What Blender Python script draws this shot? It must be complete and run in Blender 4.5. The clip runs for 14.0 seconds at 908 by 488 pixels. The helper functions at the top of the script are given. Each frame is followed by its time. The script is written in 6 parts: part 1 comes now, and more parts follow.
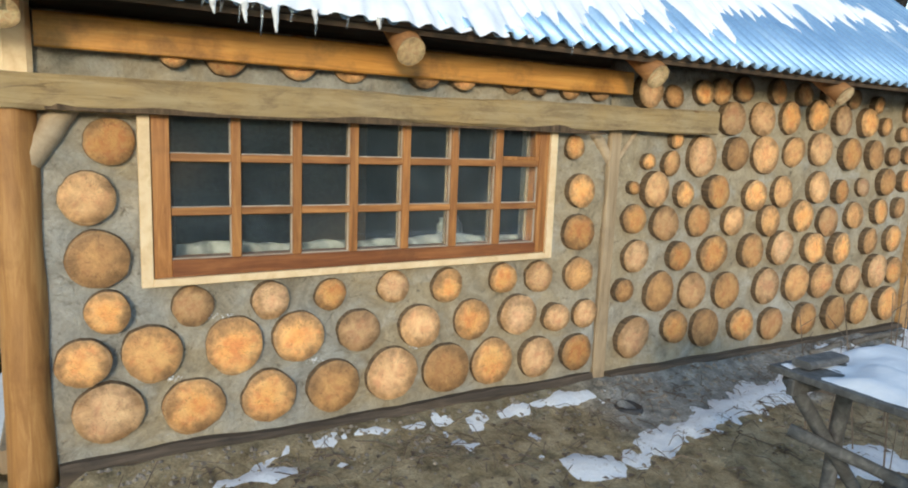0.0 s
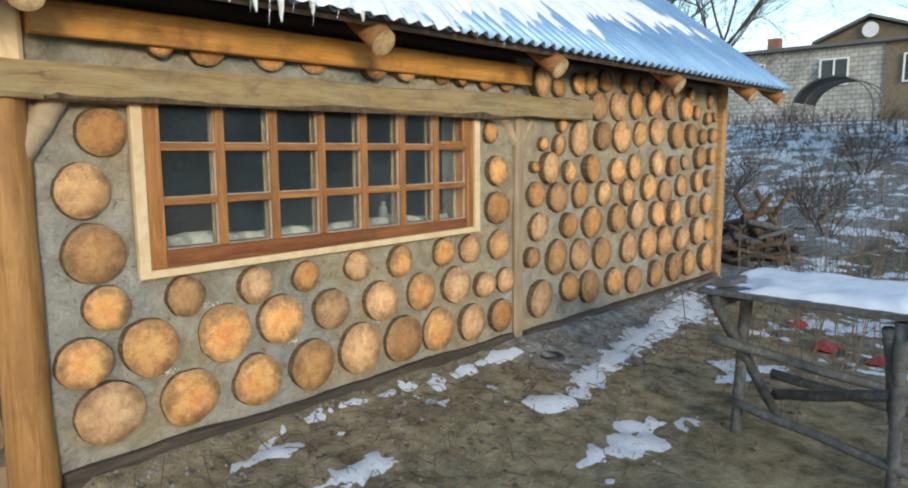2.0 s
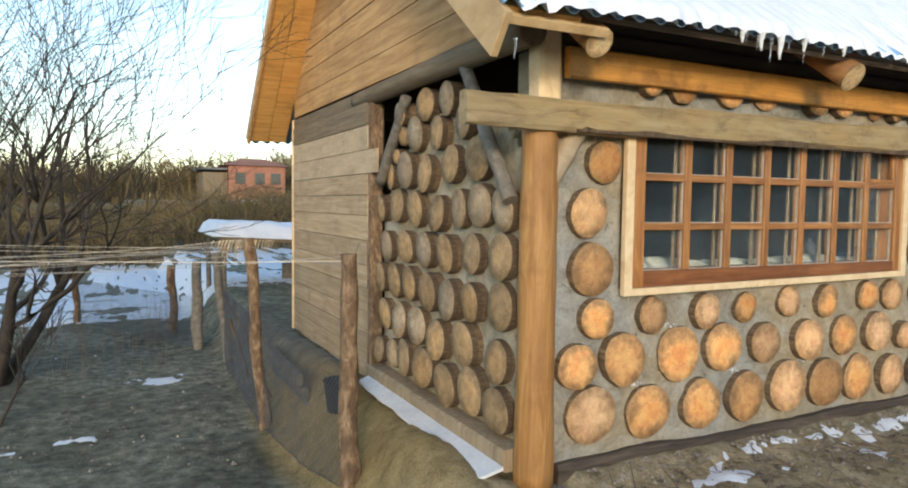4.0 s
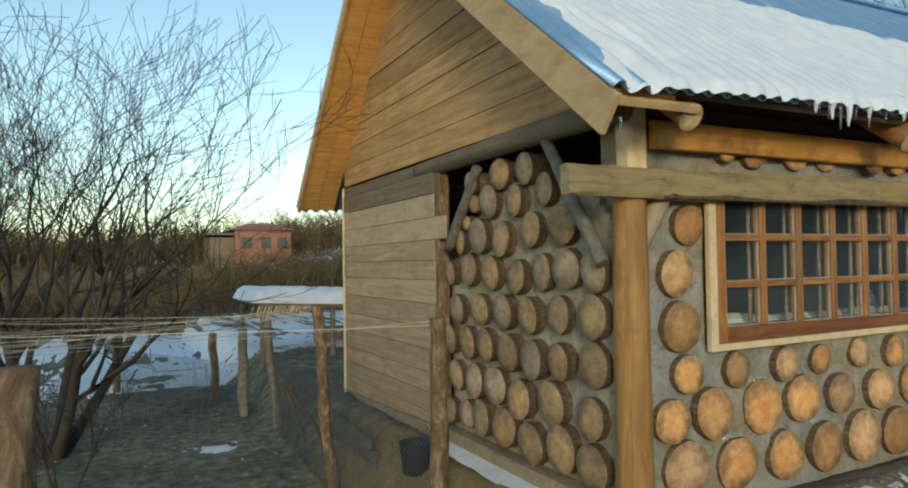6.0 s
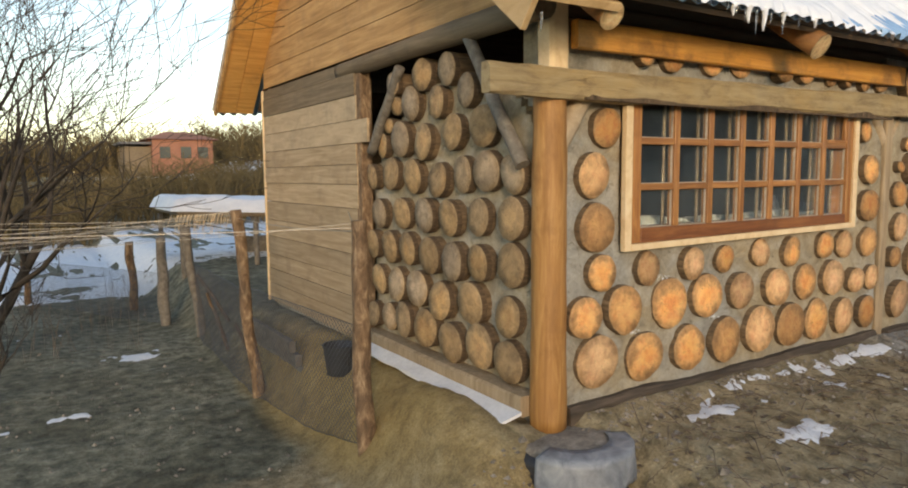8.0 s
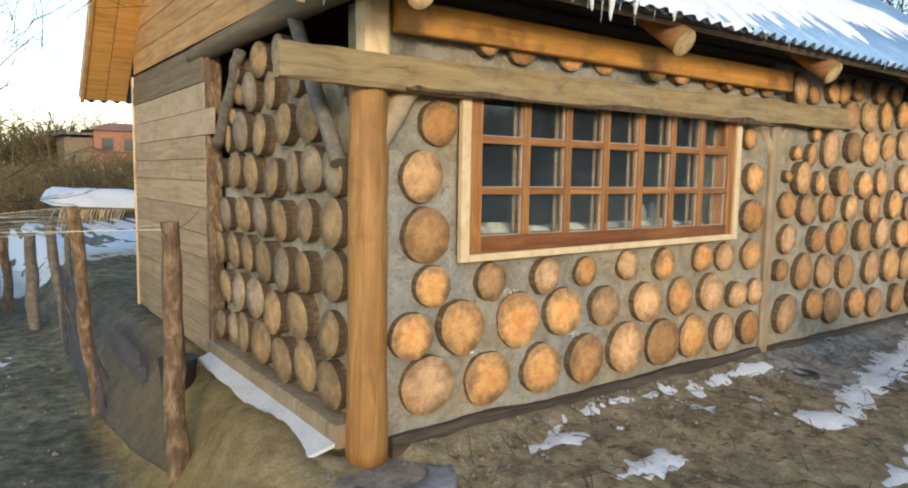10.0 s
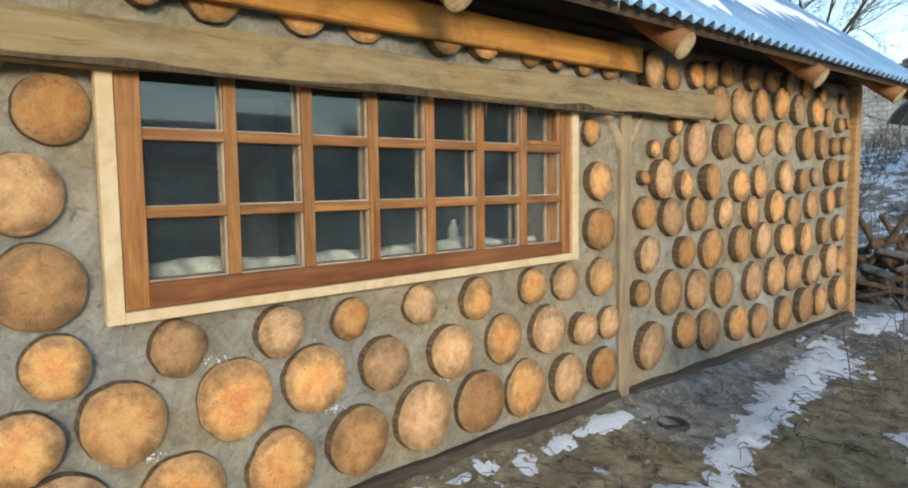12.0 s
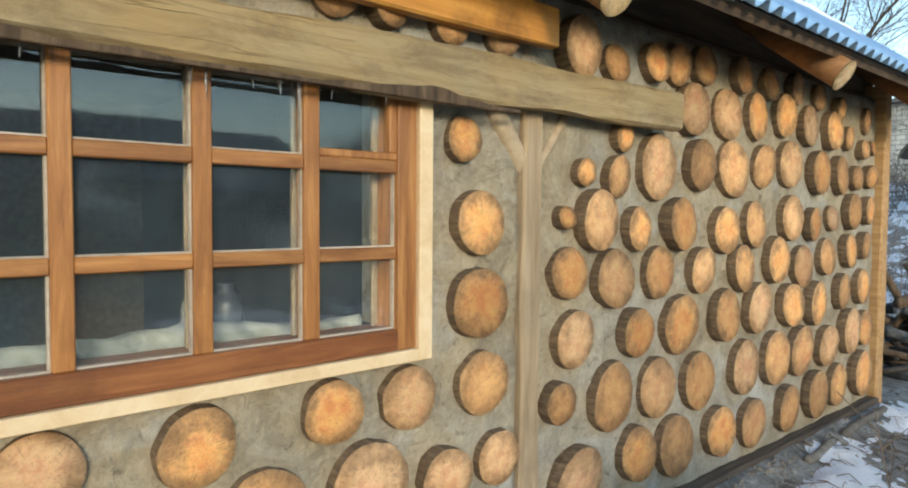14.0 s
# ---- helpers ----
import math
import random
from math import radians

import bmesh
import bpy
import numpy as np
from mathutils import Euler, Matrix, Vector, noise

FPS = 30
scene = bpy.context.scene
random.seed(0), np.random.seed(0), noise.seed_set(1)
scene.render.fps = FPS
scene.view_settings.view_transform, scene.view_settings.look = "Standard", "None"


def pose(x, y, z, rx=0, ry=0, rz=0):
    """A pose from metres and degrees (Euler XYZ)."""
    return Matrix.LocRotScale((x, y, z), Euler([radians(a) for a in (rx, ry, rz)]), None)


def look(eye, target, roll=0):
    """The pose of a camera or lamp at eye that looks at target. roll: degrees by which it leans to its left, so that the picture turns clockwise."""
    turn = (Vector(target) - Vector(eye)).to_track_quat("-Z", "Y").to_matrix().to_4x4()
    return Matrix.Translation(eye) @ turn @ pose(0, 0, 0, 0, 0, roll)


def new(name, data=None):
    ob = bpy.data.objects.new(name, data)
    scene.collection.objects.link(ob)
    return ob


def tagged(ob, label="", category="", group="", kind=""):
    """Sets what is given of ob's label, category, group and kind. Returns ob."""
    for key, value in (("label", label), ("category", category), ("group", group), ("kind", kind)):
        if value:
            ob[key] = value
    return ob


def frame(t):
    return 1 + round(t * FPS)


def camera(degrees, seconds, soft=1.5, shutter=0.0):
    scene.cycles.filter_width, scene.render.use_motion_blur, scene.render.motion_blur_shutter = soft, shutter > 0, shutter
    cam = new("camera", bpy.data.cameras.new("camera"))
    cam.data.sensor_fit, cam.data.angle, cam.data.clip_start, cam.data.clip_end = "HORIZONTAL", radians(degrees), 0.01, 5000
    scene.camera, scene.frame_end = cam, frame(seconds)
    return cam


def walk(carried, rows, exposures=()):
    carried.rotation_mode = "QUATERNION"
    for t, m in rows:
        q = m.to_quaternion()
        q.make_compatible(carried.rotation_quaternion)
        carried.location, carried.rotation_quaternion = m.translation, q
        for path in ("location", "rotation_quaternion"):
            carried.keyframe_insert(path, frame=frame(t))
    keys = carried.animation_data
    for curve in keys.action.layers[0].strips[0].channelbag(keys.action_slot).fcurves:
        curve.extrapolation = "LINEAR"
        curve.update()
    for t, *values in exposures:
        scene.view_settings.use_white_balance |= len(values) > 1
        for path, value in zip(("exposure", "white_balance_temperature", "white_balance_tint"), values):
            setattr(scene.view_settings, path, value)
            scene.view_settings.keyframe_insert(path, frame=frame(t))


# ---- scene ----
cam = camera(66.9, 14.0, soft=1.9)
METRES, EYE, TILT, LEAN, TURN = 8.0, 1.83, 0.0, 0.0, -29.2
ROWS = [
    (0.0, 0.0, 0.0, 0.0, 0.34, -8.86, -2.17),
    (0.5, -0.0245, -0.0261, -0.0094, -9.65, -8.02, -0.99),
    (1.0, -0.0525, -0.031, -0.0152, -13.79, -5.7, 0.07),
    (1.5, -0.0877, -0.0232, -0.0198, -19.36, -5.83, -1.94),
    (2.0, -0.1394, -0.0383, -0.0251, -17.35, -7.57, 0.38),
    (2.5, -0.1872, -0.0397, -0.0315, -6.27, -6.18, 0.63),
    (3.0, -0.2281, -0.0409, -0.0311, -0.68, -5.58, -2.03),
    (3.5, -0.2634, -0.0496, -0.0351, -0.74, -6.55, -0.09),
    (4.0, -0.3011, -0.0514, -0.0417, 2.66, -3.31, -0.76),
    (6.5, -0.3712, -0.084, -0.0352, 2.6, 1.55, 1.06),
    (7.0, -0.3712, -0.0849, -0.0401, 0.55, -2.07, 1.35),
    (7.5, -0.3694, -0.0844, -0.0444, -1.83, -5.28, 0.75),
    (10.0, -0.2605, -0.0283, -0.0453, -6.43, -5.72, -0.92),
    (10.5, -0.222, -0.0033, -0.0449, -12.49, -5.15, 0.45),
    (11.0, -0.1792, 0.0219, -0.0395, -11.95, -6.76, -1.64),
    (11.5, -0.1552, 0.0688, -0.0491, -12.88, -3.31, 0.64),
    (12.0, -0.1175, 0.1129, -0.0454, -12.5, -4.87, 0.8),
    (12.5, -0.0785, 0.1585, -0.0358, -12.25, -5.58, -0.66),
    (13.0, -0.0436, 0.2133, -0.0382, -17.73, -1.96, -0.09),
    (13.5, -0.0091, 0.259, -0.043, -17.4, -2.34, 0.84),
    (14.0, 0.0322, 0.3069, -0.0392, -12.26, -2.56, -0.41),
]
EXPOSURES = [(0.0, 1.08, 6700, 6), (1.5, 0.95, 6700, 6), (4.2, 1.08, 6900, 10), (6.3, 0.35, 7000, -2), (7.0, 0.5, 7600, 8), (7.7, 0.75, 8100, 15),
             (9.8, 1.05, 7300, 11), (11.5, 0.98, 6900, 8), (12.5, 1.08, 6700, 6), (14.0, 1.15, 6700, 6)]
walk(cam, [(t, pose(0, 0, EYE, TILT, LEAN, TURN) @ pose(METRES * x, METRES * y, METRES * z, 90 + pitch, roll, yaw)) for t, x, y, z, yaw, pitch, roll in ROWS], EXPOSURES)

# ---- light ----
SUN = Vector((-0.5, -1.0, 0.255)).normalized()
world = bpy.data.worlds.new("world")
scene.world = world
world.use_nodes = True
wt = world.node_tree
sky = wt.nodes.new("ShaderNodeTexSky")
sky.sky_type = "NISHITA"
sky.sun_disc = False
sky.sun_elevation = math.asin(SUN.z)
sky.sun_rotation = math.atan2(SUN.x, SUN.y)
sky.air_density, sky.dust_density, sky.ozone_density = 1.0, 0.3, 1.5
wt.links.new(sky.outputs[0], wt.nodes["Background"].inputs[0])
wt.nodes["Background"].inputs[1].default_value = 0.18
sun = new("sun", bpy.data.lights.new("sun", "SUN"))
sun.data.energy, sun.data.angle, sun.data.color = 1.0, radians(10.0), (1.0, 0.85, 0.66)
sun.matrix_world = look(SUN * 60, (0, 0, 0))


# ---- materials ----
def ramp(nt, fac, stops):
    r = nt.nodes.new("ShaderNodeValToRGB")
    el = r.color_ramp.elements
    while len(el) < len(stops):
        el.new(0.5)
    for e, (p, c) in zip(el, stops):
        e.position, e.color = p, (*c, 1)
    nt.links.new(fac, r.inputs[0])
    return r.outputs[0]


def start(name, rough=0.8, metallic=0.0):
    m = bpy.data.materials.new(name)
    m.use_nodes = True
    nt = m.node_tree
    b = nt.nodes["Principled BSDF"]
    b.inputs["Roughness"].default_value = rough
    b.inputs["Metallic"].default_value = metallic
    return m, nt, b


def coords(nt, stretch=(1, 1, 1), shift=True):
    tc = nt.nodes.new("ShaderNodeTexCoord")
    mp = nt.nodes.new("ShaderNodeMapping")
    mp.inputs["Scale"].default_value = stretch
    nt.links.new(tc.outputs["Object"], mp.inputs["Vector"])
    if shift:
        oi = nt.nodes.new("ShaderNodeObjectInfo")
        mul = nt.nodes.new("ShaderNodeMath")
        mul.operation = "MULTIPLY"
        mul.inputs[1].default_value = 37.0
        nt.links.new(oi.outputs["Random"], mul.inputs[0])
        nt.links.new(mul.outputs[0], mp.inputs["Location"])
    return mp.outputs[0]


def noise_tex(nt, vec, scale, detail=6.0, rough=0.6, distortion=0.0):
    n = nt.nodes.new("ShaderNodeTexNoise")
    n.inputs["Scale"].default_value = scale
    n.inputs["Detail"].default_value = detail
    n.inputs["Roughness"].default_value = rough
    n.inputs["Distortion"].default_value = distortion
    nt.links.new(vec, n.inputs["Vector"])
    return n.outputs["Fac"]


def mix(nt, fac, a, b, blend="MIX"):
    n = nt.nodes.new("ShaderNodeMix")
    n.data_type, n.blend_type = "RGBA", blend
    for value, sock in ((fac, n.inputs[0]), (a, n.inputs[6]), (b, n.inputs[7])):
        if isinstance(value, (int, float)):
            sock.default_value = value
        elif isinstance(value, tuple):
            sock.default_value = (*value, 1)
        else:
            nt.links.new(value, sock)
    return n.outputs[2]


def calc(nt, op, a, b=0.0, c=0.0):
    n = nt.nodes.new("ShaderNodeMath")
    n.operation = op
    for value, sock in zip((a, b, c), n.inputs):
        if isinstance(value, (int, float)):
            sock.default_value = value
        else:
            nt.links.new(value, sock)
    return n.outputs[0]


def bump(nt, b, height, strength, distance):
    n = nt.nodes.new("ShaderNodeBump")
    n.inputs["Strength"].default_value = strength
    n.inputs["Distance"].default_value = distance
    nt.links.new(height, n.inputs["Height"])
    nt.links.new(n.outputs[0], b.inputs["Normal"])


def tone(nt, color, amount=0.35):
    """Each object a little lighter or darker than its neighbours."""
    oi = nt.nodes.new("ShaderNodeObjectInfo")
    f = calc(nt, "MULTIPLY_ADD", oi.outputs["Random"], amount, 1 - amount / 2)
    v = nt.nodes.new("ShaderNodeHueSaturation")
    nt.links.new(color, v.inputs["Color"])
    nt.links.new(f, v.inputs["Value"])
    return v.outputs[0]


def grainy(name, dark, mid, light, stretch, rough=0.7, relief=0.4, depth=0.004, amount=0.3, stain=(0.06, 0.05, 0.04), stained=0.35):
    """Wood: streaks along the short stretch axis, stains at a larger scale."""
    m, nt, b = start(name, rough)
    v = coords(nt, stretch)
    g = noise_tex(nt, v, 3.0, 8, 0.65, 0.6)
    c = ramp(nt, g, [(0.28, dark), (0.5, mid), (0.72, light)])
    v2 = coords(nt)
    s = noise_tex(nt, v2, 3.5, 5, 0.65)
    s = ramp(nt, s, [(0.52, (0, 0, 0)), (0.75, (stained,) * 3)])
    c = mix(nt, s, c, stain)
    nt.links.new(tone(nt, c, amount), b.inputs["Base Color"])
    bump(nt, b, g, relief, depth)
    return m


def rough_stuff(name, stops, scale, fine, rough=0.9, relief=0.5, depth=0.02, amount=0.0):
    m, nt, b = start(name, rough)
    v = coords(nt, shift=False)
    a = noise_tex(nt, v, scale, 8, 0.62, 0.3)
    c = ramp(nt, a, stops)
    f = noise_tex(nt, v, fine, 6, 0.7)
    c = mix(nt, 0.55, c, ramp(nt, f, [(0.3, (0.25,) * 3), (0.7, (0.75,) * 3)]), "OVERLAY")
    if amount:
        c = tone(nt, c, amount)
    nt.links.new(c, b.inputs["Base Color"])
    bump(nt, b, calc(nt, "MULTIPLY_ADD", f, 0.4, a), relief, depth)
    return m


def end_grain(name, heart, mid, rim, amount=0.35):
    """A sawn log end of radius 1 in its own x and y: heart, sapwood, stained rim, rings, checks, dirt."""
    m, nt, b = start(name, 0.72)
    v = coords(nt)
    tc = nt.nodes.new("ShaderNodeTexCoord")
    oi = nt.nodes.new("ShaderNodeObjectInfo")
    warp = noise_tex(nt, v, 1.5, 3, 0.55)
    sep = nt.nodes.new("ShaderNodeSeparateXYZ")
    nt.links.new(tc.outputs["Object"], sep.inputs[0])
    r2 = calc(nt, "ADD", calc(nt, "MULTIPLY", sep.outputs[0], sep.outputs[0]), calc(nt, "MULTIPLY", sep.outputs[1], sep.outputs[1]))
    r = calc(nt, "SQRT", r2)
    reach = calc(nt, "MULTIPLY_ADD", oi.outputs["Random"], 0.24, -0.12)
    rw = calc(nt, "ADD", calc(nt, "ADD", calc(nt, "MULTIPLY", r, 0.8), reach), calc(nt, "MULTIPLY_ADD", warp, 1.3, -0.65))
    # faint streaks that follow the radius
    ang0 = calc(nt, "ARCTAN2", sep.outputs[1], sep.outputs[0])
    ray = nt.nodes.new("ShaderNodeCombineXYZ")
    nt.links.new(calc(nt, "MULTIPLY", calc(nt, "COSINE", ang0), 5.0), ray.inputs[0])
    nt.links.new(calc(nt, "MULTIPLY", calc(nt, "SINE", ang0), 5.0), ray.inputs[1])
    nt.links.new(calc(nt, "MULTIPLY_ADD", r, 2.2, calc(nt, "MULTIPLY", oi.outputs["Random"], 60.0)), ray.inputs[2])
    streak = noise_tex(nt, ray.outputs[0], 1.2, 4, 0.6)
    rw = calc(nt, "ADD", rw, calc(nt, "MULTIPLY_ADD", streak, 0.22, -0.11))
    # some butts fresh orange, some bleached and pinkish, some browned
    pick = calc(nt, "FRACT", calc(nt, "MULTIPLY", oi.outputs["Random"], 7.31))
    pale = tuple(min(1, q) for q in (mid[0] * 0.98, mid[1] * 1.16, mid[2] * 1.65))
    brown = tuple(0.55 * p + 0.45 * q for p, q in zip(mid, rim))
    core = ramp(nt, pick, [(0.0, heart), (0.35, heart), (0.55, pale), (0.75, mid), (1.0, brown)])
    outer = ramp(nt, pick, [(0.0, mid), (0.35, mid), (0.55, tuple(0.86 * q for q in pale)), (0.75, tuple(0.9 * q for q in mid)), (1.0, tuple(0.5 * p + 0.5 * q for p, q in zip(brown, rim)))])
    c = mix(nt, ramp(nt, rw, [(0.22, (0, 0, 0)), (0.52, (1, 1, 1))]), core, outer)
    c = mix(nt, ramp(nt, rw, [(0.56, (0, 0, 0)), (0.74, (0.45,) * 3), (0.92, (0.9,) * 3)]), c, rim)
    # a thin sawn lip that stays pale, then bark
    lip = ramp(nt, r, [(0.90, (0, 0, 0)), (0.945, (0.4,) * 3), (0.975, (0, 0, 0))])
    c = mix(nt, lip, c, (0.62, 0.47, 0.27))
    ring = calc(nt, "SINE", calc(nt, "MULTIPLY", calc(nt, "MULTIPLY_ADD", warp, 0.3, r), 48.0))
    c = mix(nt, calc(nt, "MULTIPLY_ADD", ring, 0.02, 0.02), c, (0.20, 0.08, 0.025))
    # mud and weather creeping in from one side, soft blotches, a few dark flecks
    side = noise_tex(nt, v, 0.8, 5, 0.7)
    dirt = ramp(nt, calc(nt, "MULTIPLY_ADD", r, 0.35, side), [(0.70, (0, 0, 0)), (0.95, (0.7,) * 3)])
    c = mix(nt, dirt, c, tuple(0.6 * q for q in rim))
    blotch = ramp(nt, noise_tex(nt, v, 2.4, 6, 0.68, 0.4), [(0.38, (0.32,) * 3), (0.52, (0.5,) * 3), (0.68, (0.66,) * 3)])
    c = mix(nt, 0.75, c, blotch, "OVERLAY")
    fleck = ramp(nt, noise_tex(nt, v, 4.6, 4, 0.65), [(0.64, (0, 0, 0)), (0.74, (0.5,) * 3)])
    c = mix(nt, fleck, c, (0.13, 0.065, 0.03))
    # drying checks that run out from the heart
    ang = calc(nt, "ARCTAN2", sep.outputs[1], sep.outputs[0])
    comb = nt.nodes.new("ShaderNodeCombineXYZ")
    nt.links.new(calc(nt, "MULTIPLY", ang, 1.6), comb.inputs[0])
    nt.links.new(calc(nt, "MULTIPLY", oi.outputs["Random"], 50.0), comb.inputs[1])
    nt.links.new(calc(nt, "MULTIPLY", r, 0.5), comb.inputs[2])
    crack = noise_tex(nt, comb.outputs[0], 4.5, 2, 0.4)
    crack = ramp(nt, calc(nt, "ABSOLUTE", calc(nt, "SUBTRACT", crack, 0.5)), [(0.0, (0.85,) * 3), (0.010, (0, 0, 0))])
    crack = mix(nt, ramp(nt, side, [(0.36, (0, 0, 0)), (0.52, (1, 1, 1))]), (0, 0, 0), crack)
    c = mix(nt, crack, c, (0.09, 0.04, 0.02))
    nt.links.new(tone(nt, c, amount), b.inputs["Base Color"])
    saw = noise_tex(nt, coords(nt, (2, 26, 1)), 3.0, 5, 0.7)
    bump(nt, b, calc(nt, "MULTIPLY_ADD", ring, 0.1, calc(nt, "MULTIPLY_ADD", side, 0.8, saw)), 0.5, 0.008)
    return m


def mortar(name="clay_mortar", lo=0.42, hi=0.58):
    """Hand-pressed clay and cement: grey and ochre patches, trowel smears, grit, pale bloom."""
    m, nt, b = start(name, 0.92)
    v = coords(nt, shift=False)
    zone = noise_tex(nt, v, 0.7, 4, 0.6)
    mid = noise_tex(nt, v, 4.5, 7, 0.68, 0.9)
    fine = noise_tex(nt, v, 45, 6, 0.75)
    smear = noise_tex(nt, coords(nt, (1.0, 1.0, 1.6), False), 2.6, 4, 0.55, 0.5)
    grey = ramp(nt, mid, [(0.28, (0.22, 0.21, 0.18)), (0.5, (0.35, 0.34, 0.30)), (0.74, (0.48, 0.47, 0.43))])
    tan = ramp(nt, mid, [(0.28, (0.25, 0.20, 0.13)), (0.5, (0.40, 0.33, 0.22)), (0.74, (0.53, 0.45, 0.325))])
    c = mix(nt, ramp(nt, zone, [(lo, (0, 0, 0)), (hi, (1, 1, 1))]), grey, tan)
    c = mix(nt, ramp(nt, smear, [(0.54, (0, 0, 0)), (0.72, (0.6,) * 3)]), c, (0.52, 0.52, 0.48))
    c = mix(nt, 0.35, c, ramp(nt, fine, [(0.3, (0.25,) * 3), (0.72, (0.75,) * 3)]), "OVERLAY")
    nt.links.new(c, b.inputs["Base Color"])
    crumb = noise_tex(nt, v, 16.0, 6, 0.72, 0.6)
    pits = ramp(nt, crumb, [(0.30, (0.7,) * 3), (0.42, (0, 0, 0))])
    c = mix(nt, pits, c, (0.11, 0.09, 0.06))
    nt.links.new(c, b.inputs["Base Color"])
    bump(nt, b, calc(nt, "ADD", calc(nt, "MULTIPLY_ADD", crumb, 0.7, mid), smear), 0.85, 0.04)
    return m


def hewn(name, dark, mid, light):
    """Old hewn timber along x: grey-gold weathering, long shakes, knots, dark edges of rot."""
    m, nt, b = start(name, 0.8)
    g = noise_tex(nt, coords(nt, (0.5, 9, 9), False), 2.6, 8, 0.68, 0.7)
    c = ramp(nt, g, [(0.28, dark), (0.5, mid), (0.74, light)])
    v = coords(nt, shift=False)
    big = noise_tex(nt, v, 1.6, 5, 0.6)
    c = mix(nt, ramp(nt, big, [(0.42, (0, 0, 0)), (0.62, (0.55,) * 3)]), c, (0.42, 0.27, 0.10))
    wet = ramp(nt, noise_tex(nt, coords(nt, (1, 1, 2.5), False), 3.4, 7, 0.7, 0.5), [(0.47, (0, 0, 0)), (0.70, (0.75,) * 3)])
    c = mix(nt, wet, c, (0.15, 0.098, 0.052))
    shake = noise_tex(nt, coords(nt, (0.28, 5, 5), False), 3.0, 3, 0.5, 0.3)
    shake = ramp(nt, calc(nt, "ABSOLUTE", calc(nt, "SUBTRACT", shake, 0.5)), [(0.0, (0.55,) * 3), (0.008, (0, 0, 0))])
    shake = mix(nt, ramp(nt, big, [(0.46, (0, 0, 0)), (0.60, (1, 1, 1))]), (0, 0, 0), shake)
    c = mix(nt, shake, c, (0.10, 0.065, 0.035))
    vor = nt.nodes.new("ShaderNodeTexVoronoi")
    vor.inputs["Scale"].default_value = 2.3
    nt.links.new(coords(nt, (0.7, 1, 1), False), vor.inputs["Vector"])
    knot = ramp(nt, vor.outputs["Distance"], [(0.03, (0.85,) * 3), (0.075, (0, 0, 0))])
    c = mix(nt, knot, c, (0.16, 0.075, 0.03))
    nt.links.new(c, b.inputs["Base Color"])
    bump(nt, b, calc(nt, "SUBTRACT", calc(nt, "MULTIPLY_ADD", big, 0.6, g), calc(nt, "MULTIPLY", shake, 0.7)), 0.7, 0.012)
    return m


M_END = end_grain("log_end_grain", (0.77, 0.37, 0.12), (0.73, 0.385, 0.145), (0.39, 0.215, 0.095), 0.62)
M_END_GREY = end_grain("weathered_end_grain", (0.58, 0.35, 0.155), (0.50, 0.32, 0.155), (0.31, 0.21, 0.115), 0.55)
M_END_PALE = end_grain("fresh_end_grain", (0.78, 0.58, 0.32), (0.76, 0.54, 0.28), (0.58, 0.38, 0.18), 0.2)
M_FENCE = grainy("bark_patched_post", (0.055, 0.035, 0.02), (0.17, 0.105, 0.06), (0.38, 0.27, 0.165), (7, 7, 3.0), 0.9, 0.9, 0.02, 0.4, (0.05, 0.035, 0.025), 0.85)
M_BARK = grainy("log_side", (0.045, 0.029, 0.017), (0.11, 0.071, 0.041), (0.22, 0.147, 0.086), (6, 6, 1.0), 0.9, 0.8, 0.02)
M_LOGSIDE = grainy("thin_bark_side", (0.07, 0.046, 0.026), (0.16, 0.105, 0.06), (0.28, 0.19, 0.11), (2.2, 2.2, 3.0), 0.88, 0.8, 0.015)
M_PEEL = grainy("peeled_log_side", (0.22, 0.14, 0.06), (0.38, 0.25, 0.115), (0.52, 0.36, 0.18), (5, 5, 1.5), 0.8, 0.6, 0.01, 0.4, (0.05, 0.035, 0.02), 0.7)
M_MORTAR = mortar()
M_MORTAR_TAN = mortar("tan_clay_mortar", 0.28, 0.50)
M_POST = grainy("peeled_post", (0.23, 0.10, 0.028), (0.38, 0.182, 0.054), (0.54, 0.30, 0.11), (7, 7, 0.7), 0.6, 0.4, 0.006, 0.0, (0.19, 0.075, 0.022), 0.75)
M_BEAM = hewn("hewn_beam", (0.23, 0.165, 0.085), (0.36, 0.275, 0.15), (0.47, 0.375, 0.225))
M_RAFTER = grainy("rafter_pole", (0.16, 0.07, 0.025), (0.27, 0.125, 0.045), (0.40, 0.20, 0.075), (5, 1.2, 5), 0.75, 0.4, 0.005, 0.3)
M_BAR = grainy("varnished_bar", (0.18, 0.065, 0.02), (0.35, 0.148, 0.045), (0.53, 0.26, 0.088), (0.8, 9, 9), 0.42, 0.6, 0.003, 0.3, (0.11, 0.04, 0.015), 0.5)
M_FELT = grainy("roofing_felt", (0.13, 0.145, 0.165), (0.24, 0.26, 0.285), (0.36, 0.375, 0.395), (3, 3, 3), 0.55, 0.4, 0.006, 0.0, (0.05, 0.05, 0.05), 0.6)
